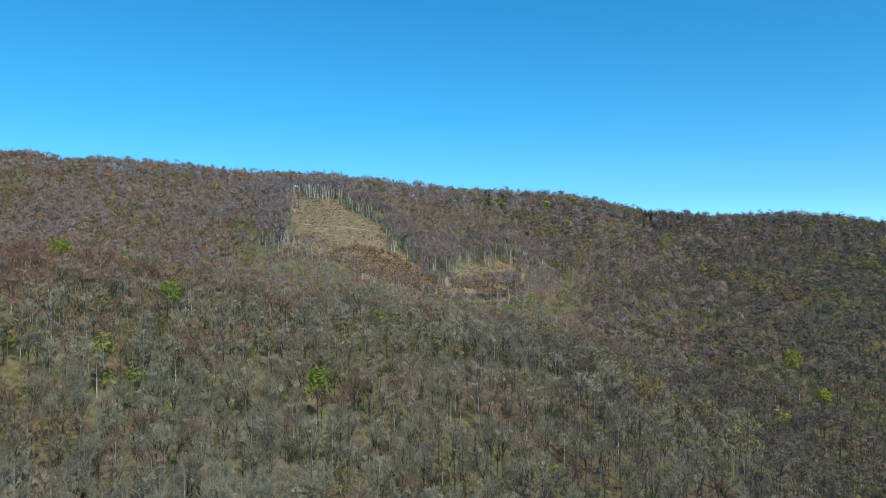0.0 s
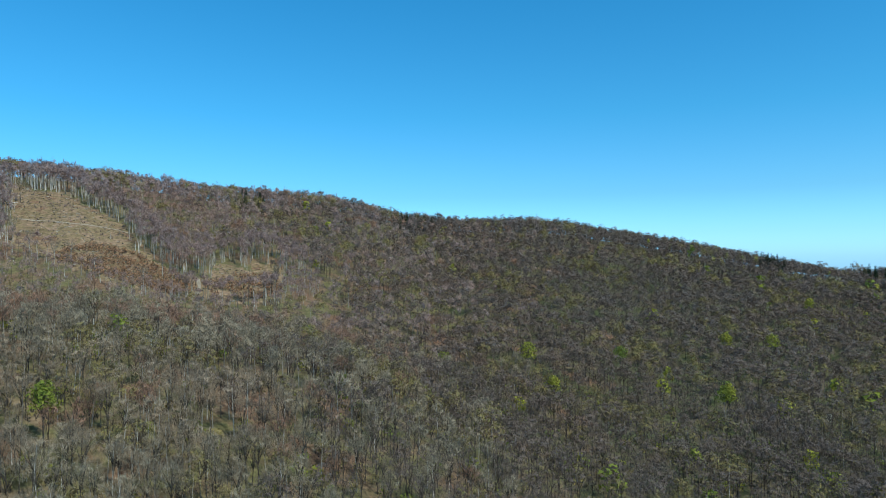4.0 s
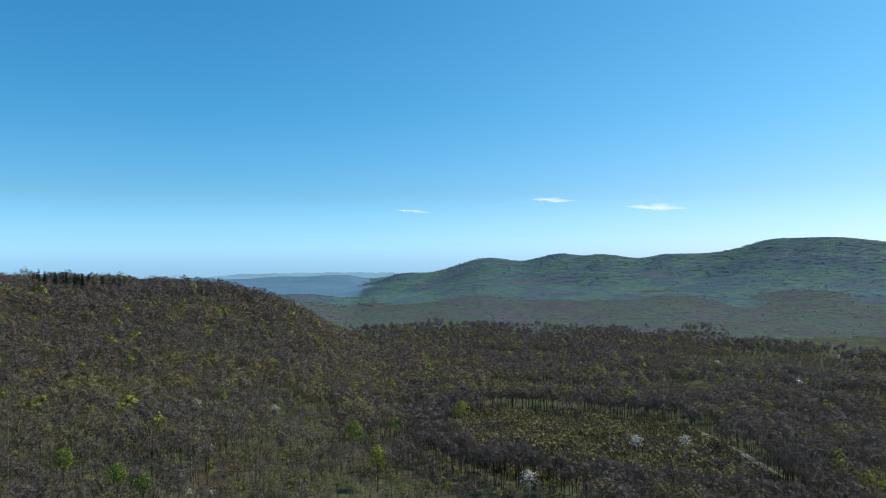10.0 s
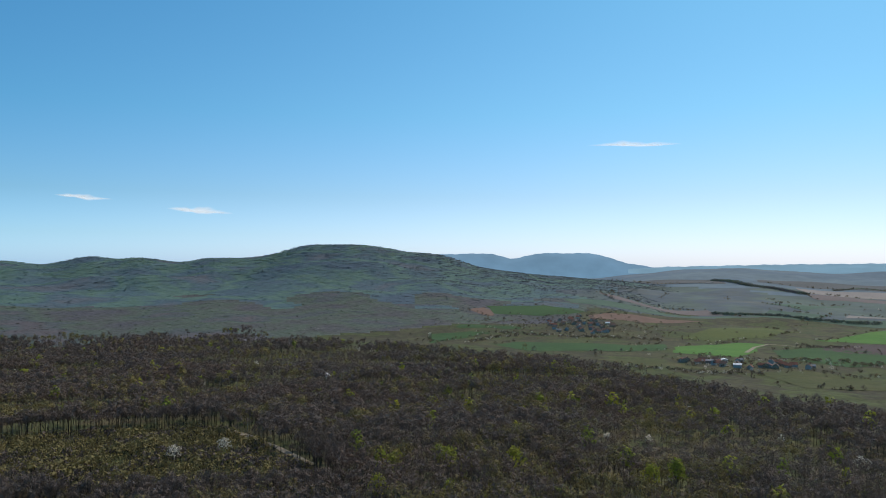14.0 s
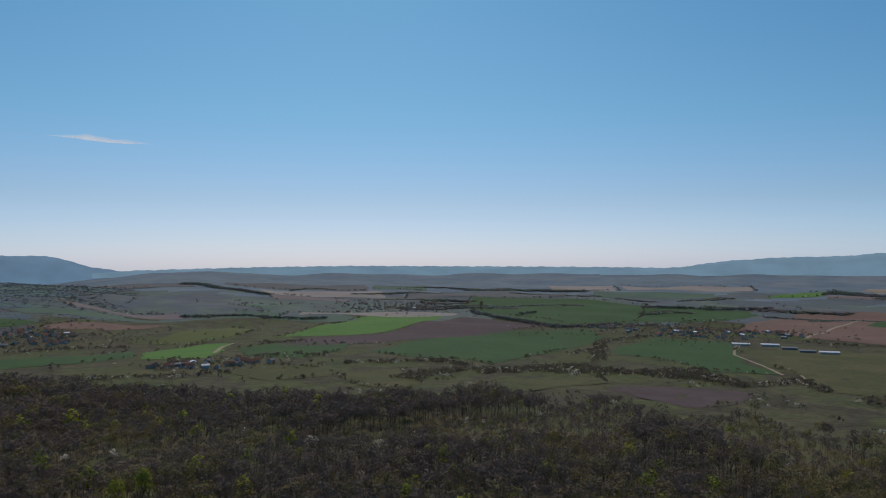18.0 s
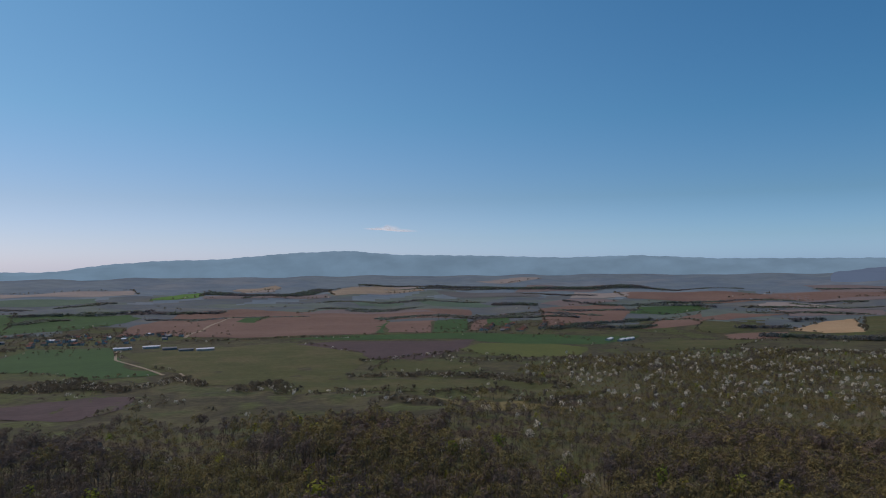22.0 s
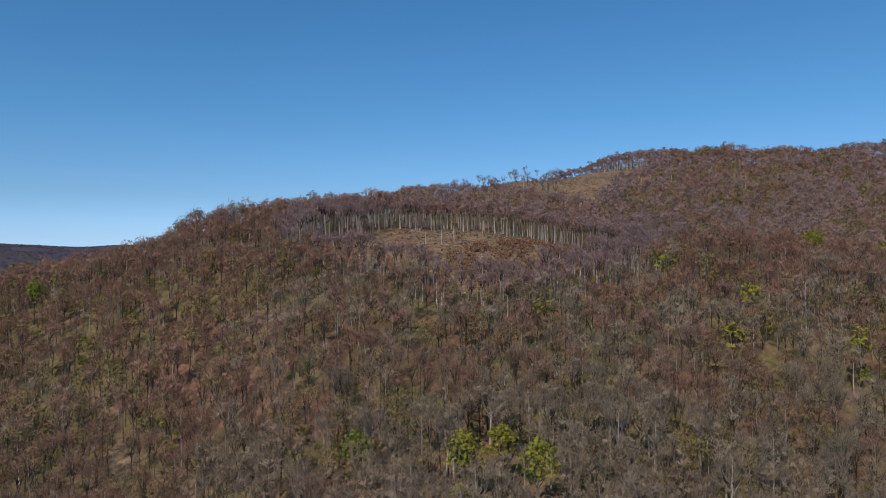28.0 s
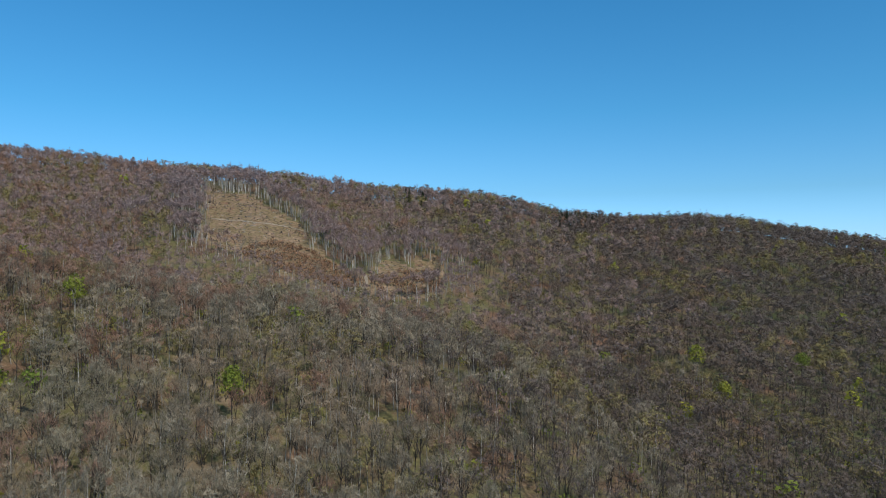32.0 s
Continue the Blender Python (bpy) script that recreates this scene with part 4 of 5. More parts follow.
# stands of one age on the low ground: each a patch with its own height and its own share of budding trees
g = np.random.RandomState(140)
STANDS = g.uniform(-1750, 1750, (1500, 2))
STAND_TALL, STAND_GREEN = g.choice((0.5, 0.62, 0.85, 1.0, 1.05, 1.1), 1500), g.uniform(0, 1, 1500)


def stand_at(x, y):
    out = np.zeros(len(x), int)
    wx, wy = x + 14 * waves(x, y, 40, 141), y + 14 * waves(x, y, 40, 142)
    for k in range(0, len(x), 4000):
        out[k:k + 4000] = np.argmin((wx[k:k + 4000, None] - STANDS[:, 0]) ** 2 + (wy[k:k + 4000, None] - STANDS[:, 1]) ** 2, axis=1)
    return out


SPRAYS = {"russet": RED_SPRAY, "edge": BACKLIT_SPRAY, "oak": BACKLIT_SPRAY, "wall": TWIG_SPRAY, "bare": TWIG_SPRAY, "bud": BUD_SPRAY}
CROWNS = {"russet": RED_TWIG, "edge": BACKLIT_TWIG, "oak": BACKLIT_TWIG, "wall": TWIG, "bare": TWIG, "bud": BUD, "lime": LIME, "blossom": BLOSSOM, "needle": NEEDLE}
BY_FELLING = ((15, 0), (-15, 0), (0, 15), (0, -15), (11, -11), (-11, -11), (24, 0), (0, -26), (-24, 0), (14, -22), (-14, -22))


def by_felling(x, y):
    near = np.zeros(len(x), bool)
    for dx, dy in BY_FELLING:
        for shape in FELLINGS:
            near |= inside(x + dx, y + dy, shape)
    return near


EDGE_TREES = ("beech_edge", "tall pale beech trunks along the felled slope")
NAMES = {"wall": EDGE_TREES, "edge": ("backlit_edge", "tall dark trunks round the young stand, twigs darkened as backlit"), "oak": ("backlit_woodland", "leafless wood on the low ground, twigs darkened as backlit"), "russet": ("beech_woodland", "reddish-brown leafless beech wood on the spur"), "bare": ("bare_woodland", "leafless grey-brown beech wood in early spring"), "bud": ("budding_woodland", "olive-tinged budding trees among bare wood"),
         "lime": ("leafing_woodland", "yellow-green trees in first leaf"), "blossom": ("blossoming_woodland", "white-blossomed wild cherry trees in the wood")}
# nearness from and to, spacing, twigs, their length and width, limbs, stem width, sprays and their size
BANDS = [(0, 150, 11.0, 6, 4.0, 0.9, 0, 0.5, 10, 5.0), (150, 260, 6.2, 240, 2.3, 0.11, 11, 0.46, 8, 1.8), (260, 430, 6.4, 92, 2.6, 0.22, 7, 0.48, 12, 2.1), (430, 690, 7.4, 24, 3.2, 0.42, 2, 0.5, 15, 2.8), (690, 1160, 8.2, 7, 4.2, 0.7, 0, 0.6, 12, 3.7), (1160, 1700, 10.5, 2, 4.8, 1.5, 0, 0.8, 9, 5.0)]
NEAREST = []
for band, (n0, n1, gap, twigs, long, wide, limbs, stem, sprays, spray) in enumerate(BANDS):
    x, y = grid(n1 + 60, gap, 31 + band)
    side = low_side(x, y)
    near = np.hypot(x, y) - 20 * side
    bearing = np.degrees(np.arctan2(-x, y))
    # the low ground right under the slope is thinly wooded
    thin = (side > 0.5) & ~((bearing > 60) & (bearing < 118) & (near > 175))
    if band == 0:
        ok = (near < 150) | (thin & (near < 255))
    else:
        ok = (near >= n0) & (near < n1) & ((near >= 255) | ~thin)
    ok &= (waves(x, y, 26, 33) > -0.85) | (side > 0.2)
    # nothing grows in view beyond the crest of the wooded hill
    ok &= ~((near > 1080) & (bearing > -58) & (bearing < 68))
    x, y = x[ok], y[ok]
    ok = wooded(x, y) & clear_of_marks(x, y)
    if band > 2:
        for shape in FIELDS:
            ok &= ~inside(x, y, shape)
    x, y = x[ok], y[ok]
    kind = kinds_at(x, y, 41 + band)
    if band in (2, 3, 4):
        ok = ~by_felling(x, y)
        tx, ty = grid(n1 + 60, 4.8, 131 + band)
        near = np.hypot(tx, ty) - 20 * low_side(tx, ty)
        mine = (near >= n0) & (near < n1)
        tx, ty = tx[mine], ty[mine]
        mine = wooded(tx, ty) & by_felling(tx, ty) & clear_of_marks(tx, ty)
        x, y, kind = np.concatenate([x[ok], tx[mine]]), np.concatenate([y[ok], ty[mine]]), np.concatenate([kind[ok], np.where(low_side(tx[mine], ty[mine]) > 0.5, "edge", "wall").astype(object)])
    if band == 1:
        b = np.degrees(np.arctan2(-x, y))
        close = (np.hypot(x, y) < 225) & (b > -32) & (b < 76) & ((kind == "bare") | (kind == "russet"))
        NEAREST = list(zip(x[close], y[close]))[:300]
        left = np.ones(len(x), bool)
        left[np.where(close)[0][:300]] = False
        x, y, kind = x[left], y[left], kind[left]
    for name, (ob_name, label) in NAMES.items():
        own = np.stack([x[kind == name], y[kind == name]], 1)
        if not len(own):
            continue
        forms = [stem_tree(100 * band + s, name, twigs, long, wide, limbs, stem * {"wall": 1.3, "oak": 0.75, "bud": 0.75}.get(name, 1.0), sprays, spray * (0.75 if name == "wall" else 1.0), 0.7 if band > 3 and name != "wall" else 1.0) for s in range(12)]
        size = np.random.RandomState(51 + band).uniform(0.78, 1.1, len(own)) * (1 + 0.1 * waves(own[:, 0], own[:, 1], 45, 55)) * np.where(inside(own[:, 0], own[:, 1], YOUNG_BELT), 0.6, 1.0)
        side = low_side(own[:, 0], own[:, 1])
        reach, bearing = np.hypot(own[:, 0], own[:, 1]), np.degrees(np.arctan2(-own[:, 0], own[:, 1]))
        scrubby = np.clip((reach - 480) / 150, 0, 1) * np.exp(-(((bearing - 134) / 20) ** 4))
        size *= 0.6 if name == "blossom" else 1 - 0.5 * scrubby
        if name not in ("blossom", "wall", "edge"):
            size *= 1 + side * (STAND_TALL[stand_at(own[:, 0], own[:, 1])] - 1)
        stuff(ob_name, label, "woodland", forms, own, size, 61 + band, [PALE_BARK if name == "wall" else BARK, *((TWIG_NEAR, BOUGH, TWIG_NEAR_SPRAY) if band in (1, 2) and name == "bare" else (CROWNS[name], BOUGH, SPRAYS.get(name, CROWNS[name])))])

# green undergrowth between the nearer trees
x, y = grid(430, 6.0, 171)
r, b = np.hypot(x, y), np.degrees(np.arctan2(-x, y))
ok = (r > 150) & (waves(x, y, 40, 172) + 0.5 * waves(x, y, 14, 173) > 0.1) & wooded(x, y) & clear_of_marks(x, y) & ((r > 270) | (low_side(x, y) < 0.5))
x, y = x[ok], y[ok]
g = np.random.RandomState(174)
pale = g.uniform(0, 1, len(x)) < 0.3
forms = [bush(760 + s, 22, 3, 3.6) for s in range(6)]
for mine, label, mat in ((pale, "fresh green undergrowth below bare trees", LIME), (~pale, "olive budding undergrowth below bare trees", BUD)):
    stuff("undergrowth", label, "undergrowth", forms, np.stack([x[mine], y[mine]], 1), g.uniform(0.13, 0.38, int(mine.sum())), 175, [BARK, mat, BOUGH], 0.2)

# young regrowth on the felled slopes
for shape, seed in ((UPPER_REGROWTH, 71), (FAR_REGROWTH, 72), (LOWER_REGROWTH, 66)):
    x, y = grid(700, 2.5, seed)
    ok = inside(x, y, shape) & (waves(x, y, 22, 73) > -0.5)
    xy = np.stack([x[ok], y[ok]], 1)
    stuff("regrowth", "russet-brown young saplings on felled slope", "saplings", [bush(700 + s, 12, 6, 4.5) for s in range(6)], xy, np.random.RandomState(seed).uniform(0.08, 0.19, len(xy)), seed, [BARK, RUSSET, BOUGH], 0.2)

x, y = grid(820, 5.0, 70)
ok = (inside(x, y, UPPER_FELLING) | inside(x, y, FAR_FELLING) | inside(x, y, RIDGE_FELLING)) & (waves(x, y, 26, 69) > 0.05)
xy = np.stack([x[ok], y[ok]], 1)
stuff("tuft", "dry brown bramble tufts on felled slope", "bramble", [bush(720 + s, 8, 4, 6.0) for s in range(4)], xy, np.random.RandomState(68).uniform(0.05, 0.13, len(xy)), 67, [BARK, TWIG, BOUGH], 0.1)

x, y = grid(700, 4.0, 74)
ok = inside(x, y, YOUNG_STAND) & clear_of_marks(x, y)
x, y = x[ok], y[ok]
g = np.random.RandomState(75)
size = g.uniform(0.26, 0.42, len(x)) * (1 + 0.25 * waves(x, y, 40, 76))
olive = g.uniform(0, 1, len(x)) + 0.5 * waves(x, y, 70, 77) > 0.2
forms = [bush(740 + s, 18, 6, 3.4) for s in range(6)]
for mine, label, mat in ((olive, "olive budding thicket of young trees", BUD), (~olive, "brown leafless thicket of young trees", BACKLIT_TWIG)):
    stuff("thicket", label, "thicket", forms, np.stack([x[mine], y[mine]], 1), size[mine], 78, [BARK, mat, BOUGH], 0.3)

# woods of the far hills, scrub and copses on the plain
x, y = grid(3750, 24.0, 81)
r, b = np.hypot(x, y), np.degrees(np.arctan2(-x, y))
edge = np.interp(b, *zip(*WOOD_EDGE))
ok = (r > np.maximum(edge, 1250)) & (((b < -58) & ((b < -74.2 + 0.8 * waves(x, y, 300, 95)) | (r < 2650 + 90 * waves(x, y, 200, 95))) & (b > -134 + 6 * waves(x, y, 500, 80)) & (r > 1500 + 14 * np.maximum(-104 - b, 0))) | ((b > 68) & (b < 115 + 5 * waves(x, y, 330, 79)) & (waves(x, y, 300, 82) > -0.75)))
for shape in FIELDS:
    ok &= ~inside(x, y, shape)
xy = np.stack([x[ok], y[ok]], 1)
forms = [far_form(800 + s, 17, 5.0) for s in range(10)]
size = np.random.RandomState(83).uniform(0.75, 1.3, len(xy)) * np.clip(np.hypot(xy[:, 0], xy[:, 1]) / 2600, 0.8, 1.3)
bearing, reach = np.degrees(np.arctan2(-xy[:, 0], xy[:, 1])), np.hypot(xy[:, 0], xy[:, 1])
brown = bearing > 0
flank = bearing < -115 + 5 * waves(xy[:, 0], xy[:, 1], 330, 97) + np.random.RandomState(98).normal(0, 3.5, len(xy))
valley = ~brown & ~flank & (reach < 2250 + 250 * waves(xy[:, 0], xy[:, 1], 350, 94))
green = ~brown & ~valley & ~flank
stuff("distant_woodland", "woods on the hill flank, tinted dark blue for backlight and haze", "woodland", forms, xy[flank], size[flank], 87, [DIMMED_FLANK], 0.5)
stuff("distant_woodland", "budding woods on the far hill, tinted blue-green for haze", "woodland", forms, xy[green], size[green], 84, [HAZED_WOOD], 0.5)
stuff("distant_woodland", "olive-brown woods on the valley floor, tinted for haze", "woodland", forms, xy[valley], size[valley], 85, [HAZED_VALLEY], 0.3)
stuff("distant_woodland", "bare woods on the far hills, tinted purple for haze", "woodland", forms, xy[brown], size[brown], 86, [HAZED_BARE], 0.5)

x, y = grid(4850, 13.5, 85)
r, b, side = np.hypot(x, y), np.degrees(np.arctan2(-x, y)), low_side(x, y)
g = np.random.RandomState(86)
mask = 0.8 * waves(x, y, 150, 87) + 0.35 * waves(x, y, 45, 88)
need = np.where(r < 2300, 0.85, 0.85) - np.clip((1200 - r) / 700, 0, 1) * 0.6 - 0.75 * np.exp(-(((b - 130) / 20) ** 2)) * np.clip((1750 - r) / 300, 0, 1)
ok = (side > 0.9) & (r > np.interp(b, *zip(*WOOD_EDGE)) * 0.98) & (mask > need) & (g.uniform(0, 1, len(x)) < np.where(r < 1500, 0.9, 0.9 * (1500 / r) ** 1.6))
ok &= ~((b > -126) & (b < -50) & (r > 1500)) & ~wooded(x, y) & (r < 3200)
for shape in FIELDS:
    ok &= ~inside(x, y, shape)
# belts of scrub and copses between the fields
BELTS = []


def belt(width, *stops):
    for (ax, ay), (bx, by) in zip(stops, stops[1:]):
        for _ in range(int(math.hypot(bx - ax, by - ay) * width / 34)):
            u, w = random.random(), random.triangular(-0.5, 0.5, 0) * width * 1.3
            k = math.hypot(bx - ax, by - ay) or 1.0
            BELTS.append((ax + u * (bx - ax) - w * (by - ay) / k, ay + u * (by - ay) + w * (bx - ax) / k))


belt(40, (326, -926), (283, -986), (233, -1065), (152, -1015), (65, -1032), (-12, -934))
belt(26, (209, -1163), (276, -1566), (196, -1727))
belt(46, (89, -1046), (45, -1105))
belt(22, (-26, -950), (-77, -1039), (-97, -917))
belt(34, (-129, -836), (-170, -910), (-178, -807))
belt(12, (-355, -1098), (-471, -1141), (-569, -1171))
belt(24, (-281, -920), (-368, -893), (-441, -842), (-467, -719), (-476, -680))
belt(18, (-247, -691), (-275, -654), (-292, -625))
belt(18, (-312, -726), (-356, -705), (-400, -667))
belt(24, (-358, -617), (-392, -577), (-439, -618))
belt(10, (-128, -1717), (-371, -1681), (-514, -1589))
belt(14, (475, -1875), (355, -1999), (320, -2138))
belt(24, (-122, -2807), (157, -2854), (332, -2746))
belt(14, (708, -2412), (670, -2477))
belt(60, (-1423, -2593), (-1548, -2450))
belt(90, (-397, -3721), (-747, -3376), (-1018, -3738))
belt(90, (-1557, -3604), (-2029, -3111), (-2509, -2915))
belt(16, (-526, -1041), (-685, -978), (-829, -908))
belt(20, (-981, -1530), (-1183, -1469), (-1350, -1532))
belt(14, (-1950, -2325), (-2209, -2228))
belt(16, (273, -1244), (248, -1343))
belt(50, (-1360, -1183), (-1490, -955), (-1502, -633), (-1493, -523))
belt(22, (-1796, -1465), (-1920, -1443))
belt(40, (-1802, -1112), (-1862, -1098))
belt(60, (-2340, -1498), (-2443, -1262), (-2353, -1100))
belt(18, (-1103, -1574), (-1316, -1695), (-1567, -1794))
belt(14, (-1732, -2544), (-1922, -2104), (-2046, -1984))
belt(18, (-1457, -1349), (-1685, -1374))
belt(40, (-679, -863), (-787, -800), (-928, -687), (-1002, -642))
belt(40, (-870, -806), (-1165, -936), (-1234, -791))
belt(60, (-2199, -926), (-1964, -655), (-2094, -452))
belt(46, (399, -818), (374, -968), (309, -970), (189, -1000), (115, -1007), (11, -994))
belt(16, (781, -971), (735, -1080), (657, -1054))
belt(22, (1347, -792), (1196, -941), (1139, -1087))
belt(16, (1210, -652), (1278, -751), (1283, -811))
belt(18, (807, -684), (703, -758), (667, -816))
belt(24, (926, -2513), (740, -2213), (415, -1913))
belt(30, (573, -969), (444, -1052), (370, -1004))
belt(24, (1693, -1826), (1349, -1821), (1231, -1974))
belt(40, (2648, -2855), (1956, -2641))
belt(14, (901, -1217), (856, -1325))

NEAR_BELTS = len(BELTS)
for _ in range(46):
    b0, r0 = random.uniform(114, 226), random.uniform(2300, 3900)
    span = random.uniform(3, 9)
    belt(random.uniform(14, 45), polar(b0, r0), polar(b0 + span * 0.5, r0 * random.uniform(0.97, 1.03)), polar(b0 + span, r0 * random.uniform(0.96, 1.04)))
copse = np.array(BELTS[NEAR_BELTS::2])
FAR_BELTS = np.array([p for p in BELTS[:NEAR_BELTS] if math.hypot(*p) > 1750])
BELTS = [p for p in BELTS[:NEAR_BELTS] if math.hypot(*p) <= 1750]
stuff("distant_copse", "copses and tree rows on the plain, tinted blue-grey for haze", "copse", [clump_form(860 + s, 12, 3.2) for s in range(6)], FAR_BELTS, np.random.RandomState(93).uniform(0.7, 1.3, len(FAR_BELTS)), 96, [HAZED_VALLEY], 0.8)
stuff("distant_copse", "dark strips of wood across the far plain", "copse", [far_form(840 + s, 12, 11.0) for s in range(6)], copse, np.random.RandomState(94).uniform(0.8, 1.6, len(copse)), 95, [HAZED_VALLEY], 0.5)

# hedges along the field edges, gardens in the villages
hx, hy = [p[0] for p in BELTS], [p[1] for p in BELTS]
for cx, cy, spread, count in ((130, -1930, 300, 760), (1250, -2560, 260, 360), (755, -880, 110, 200), (-1020, -1680, 220, 380), (1400, -1050, 210, 460), (-3330, -850, 170, 80)):
    for _ in range(count):
        hx.append(random.gauss(cx, spread * 0.55)), hy.append(random.gauss(cy, spread * 0.55))
for shape in FIELDS:
    for k, (ax, ay) in enumerate(shape):
        bx, by = shape[(k + 1) % len(shape)]
        span = math.hypot(bx - ax, by - ay)
        if random.random() < 0.3:
            for _ in range(int(span / (4.6 + 0.004 * math.hypot(ax, ay)))):
                u = random.random()
                hx.append(ax + u * (bx - ax) + random.gauss(0, 3)), hy.append(ay + u * (by - ay) + random.gauss(0, 3))
x, y = np.concatenate([x[ok], hx]), np.concatenate([y[ok], hy])
r = np.hypot(x, y)
size = np.random.RandomState(89).uniform(0.38, 0.85, len(x)) * np.clip(r / 1900, 1.0, 1.7)
white = np.random.RandomState(90).uniform(0, 1, len(x)) < np.where(r < 1700, 0.2, 0.05)
xy = np.stack([x, y], 1)
forms = [clump_form(820 + s, 20, 2.3) for s in range(8)]
stuff("scrub", "dark brown hedges and scrub between fields", "scrub", forms, xy[~white], size[~white], 91, [SCRUB], 0.8)
stuff("blossoming_scrub", "white-flowering blackthorn bushes between fields", "scrub", forms, xy[white], size[white] * 0.8, 92, [BLOSSOM], 0.8)


# ---- single trees ----
def part(name, verts, tris, mat, parent, label="", tone=0.5):
    ob = mesh_object(name, verts, tris, [mat], parent=parent, tone=np.full(len(verts), tone))
    return tagged(ob, label) if label else ob


def tree_thing(name, label, category, seed, kind, sprays, long, wide):
    """A tree of its own: trunk, limbs and crown."""
    g = np.random.RandomState(seed)
    h, rad = 20.0 * g.uniform(0.92, 1.1), g.uniform(3.8, 4.8)
    if kind == "blossom":
        h, rad = h * 0.66, rad * 1.1
    lean = g.normal(0, 0.7, 2)
    root = tagged(new(name), label, category)
    bark_tone, tone = g.uniform(0.1, 0.95), g.uniform(0.0, 1.0)
    if kind == "needle":
        v, f, m = needle_form(seed, sprays, wide)
        part("trunk", v[:6], f[:6], BARK, root, tone=0.2)
        part("crown", v[6:], f[6:] - 6, NEEDLE, root, tone=tone)
        return root
    knee = np.array([lean[0] * 0.25, lean[1] * 0.25, h * 0.3])
    top = np.array([lean[0], lean[1], h * 0.85])
    v, f, _ = gather([(*prism((0, 0, -1.5), (0, 0, 0.8), 0.42, 0.28, 6), 0), (*prism((0, 0, 0.8), knee, 0.28, 0.23, 6), 0), (*prism(knee, (knee + top) / 2, 0.23, 0.15, 6), 0), (*prism((knee + top) / 2, top, 0.15, 0.05, 5), 0)])
    part("trunk", v, f, BARK, root, tone=bark_tone)
    lines = limb_lines(g, h, rad, 9, lean)
    tips = []
    for start, elbow, tip in lines:
        pieces = [(*prism(start, elbow, 0.12, 0.08, 4), 0), (*prism(elbow, tip, 0.08, 0.03, 3), 0)]
        tips += [(elbow, tip)] * 2
        for _ in range(4):
            u = g.uniform(0.1, 0.9)
            p = elbow + u * (tip - elbow)
            d = (tip - elbow) / np.linalg.norm(tip - elbow) + g.normal(size=3) * 0.6 + np.array((0, 0, 0.3))
            q2 = p + d / np.linalg.norm(d) * g.uniform(1.2, 2.6)
            pieces.append((*prism(p, q2, 0.05, 0.02, 3), 0))
            tips.append((p, q2))
        v, f, _ = gather(pieces)
        part("limb", v, f, BARK, root, tone=bark_tone * 0.7)
    if kind == "bare":
        who = g.randint(0, len(tips), sprays)
        u = g.uniform(0.2, 1.05, sprays)[:, None]
        a, b = np.array([t[0] for t in tips])[who], np.array([t[1] for t in tips])[who]
        base = a + u * (b - a)
        way = (b - a) / np.linalg.norm(b - a, axis=1)[:, None] + g.normal(size=(sprays, 3)) * 0.7 + np.array((0, 0, 0.35))
        way /= np.linalg.norm(way, axis=1)[:, None]
        v, f, _ = gather([(*slivers(g, base, way, long * g.uniform(0.5, 1.2, sprays), wide * g.uniform(0.6, 1.4, sprays)), 0)])
        base, out = dome_points(g, 18 if sprays > 300 else 8, h * 0.42, h * 0.96, rad * 0.95, 0.45)
        v, f, slots = gather([(v, f, 0), (*flakes(g, base, out + np.array((0, 0, 0.2)), 1.9, 0.45), 1)])
        mesh_object("crown", v, f, [TWIG_NEAR, TWIG_NEAR_SPRAY], slots, root, tone=np.full(len(v), tone))
        return root
    base, out = dome_points(g, sprays, h * (0.25 if kind == "blossom" else 0.38), h, rad, 0.45)
    lump = 1 + 0.4 * np.sin(3 * np.arctan2(out[:, 1], out[:, 0]) + seed) * np.cos(4 * out[:, 2] + seed)
    base[:, :2] *= lump[:, None]
    v, f = flakes(g, base, out, long, 0.6)
    part("crown", v, f, CROWNS[kind], root, tone=tone)
    return root


def grow(forms, spots, group, low, high, seed):
    """Copies of the tree things at plan places; the first of each form is itself moved to a place."""
    g = np.random.RandomState(seed)
    for k, (x, y) in enumerate(spots):
        s = g.uniform(low, high)
        m = Matrix.Translation((x, y, float(land(x, y)))) @ Matrix.Rotation(g.uniform(0, 6.283), 4, "Z") @ Matrix.Diagonal((s, s, s, 1))
        if k < len(forms):
            forms[k].matrix_basis = m
            tagged(forms[k], group=group)
        else:
            src = forms[g.randint(0, len(forms))]
            c = copy_thing(src, m)
            c.matrix_basis = m


grow([tree_thing("beech_tree", "leafless grey-barked beech tree on the slope", "tree", 900 + s, "bare", 480, 1.9, 0.12) for s in range(8)], NEAREST, "bare beeches of the near slope", 0.78, 1.15, 1)
grow([tree_thing("leafing_tree", "yellow-green tree in first leaf among bare trees", "tree", 920 + s, "lime", 420, 0.85, 0.5) for s in range(5)], LEAFING, "leafing trees in the wood", 0.95, 1.2, 2)
grow([tree_thing("cherry_tree", "white-blossomed wild cherry among bare trees", "tree", 940 + s, "blossom", 260, 0.8, 0.5) for s in range(4)], FLOWERING, "wild cherries in the wood", 0.85, 1.15, 3)
g = np.random.RandomState(96)
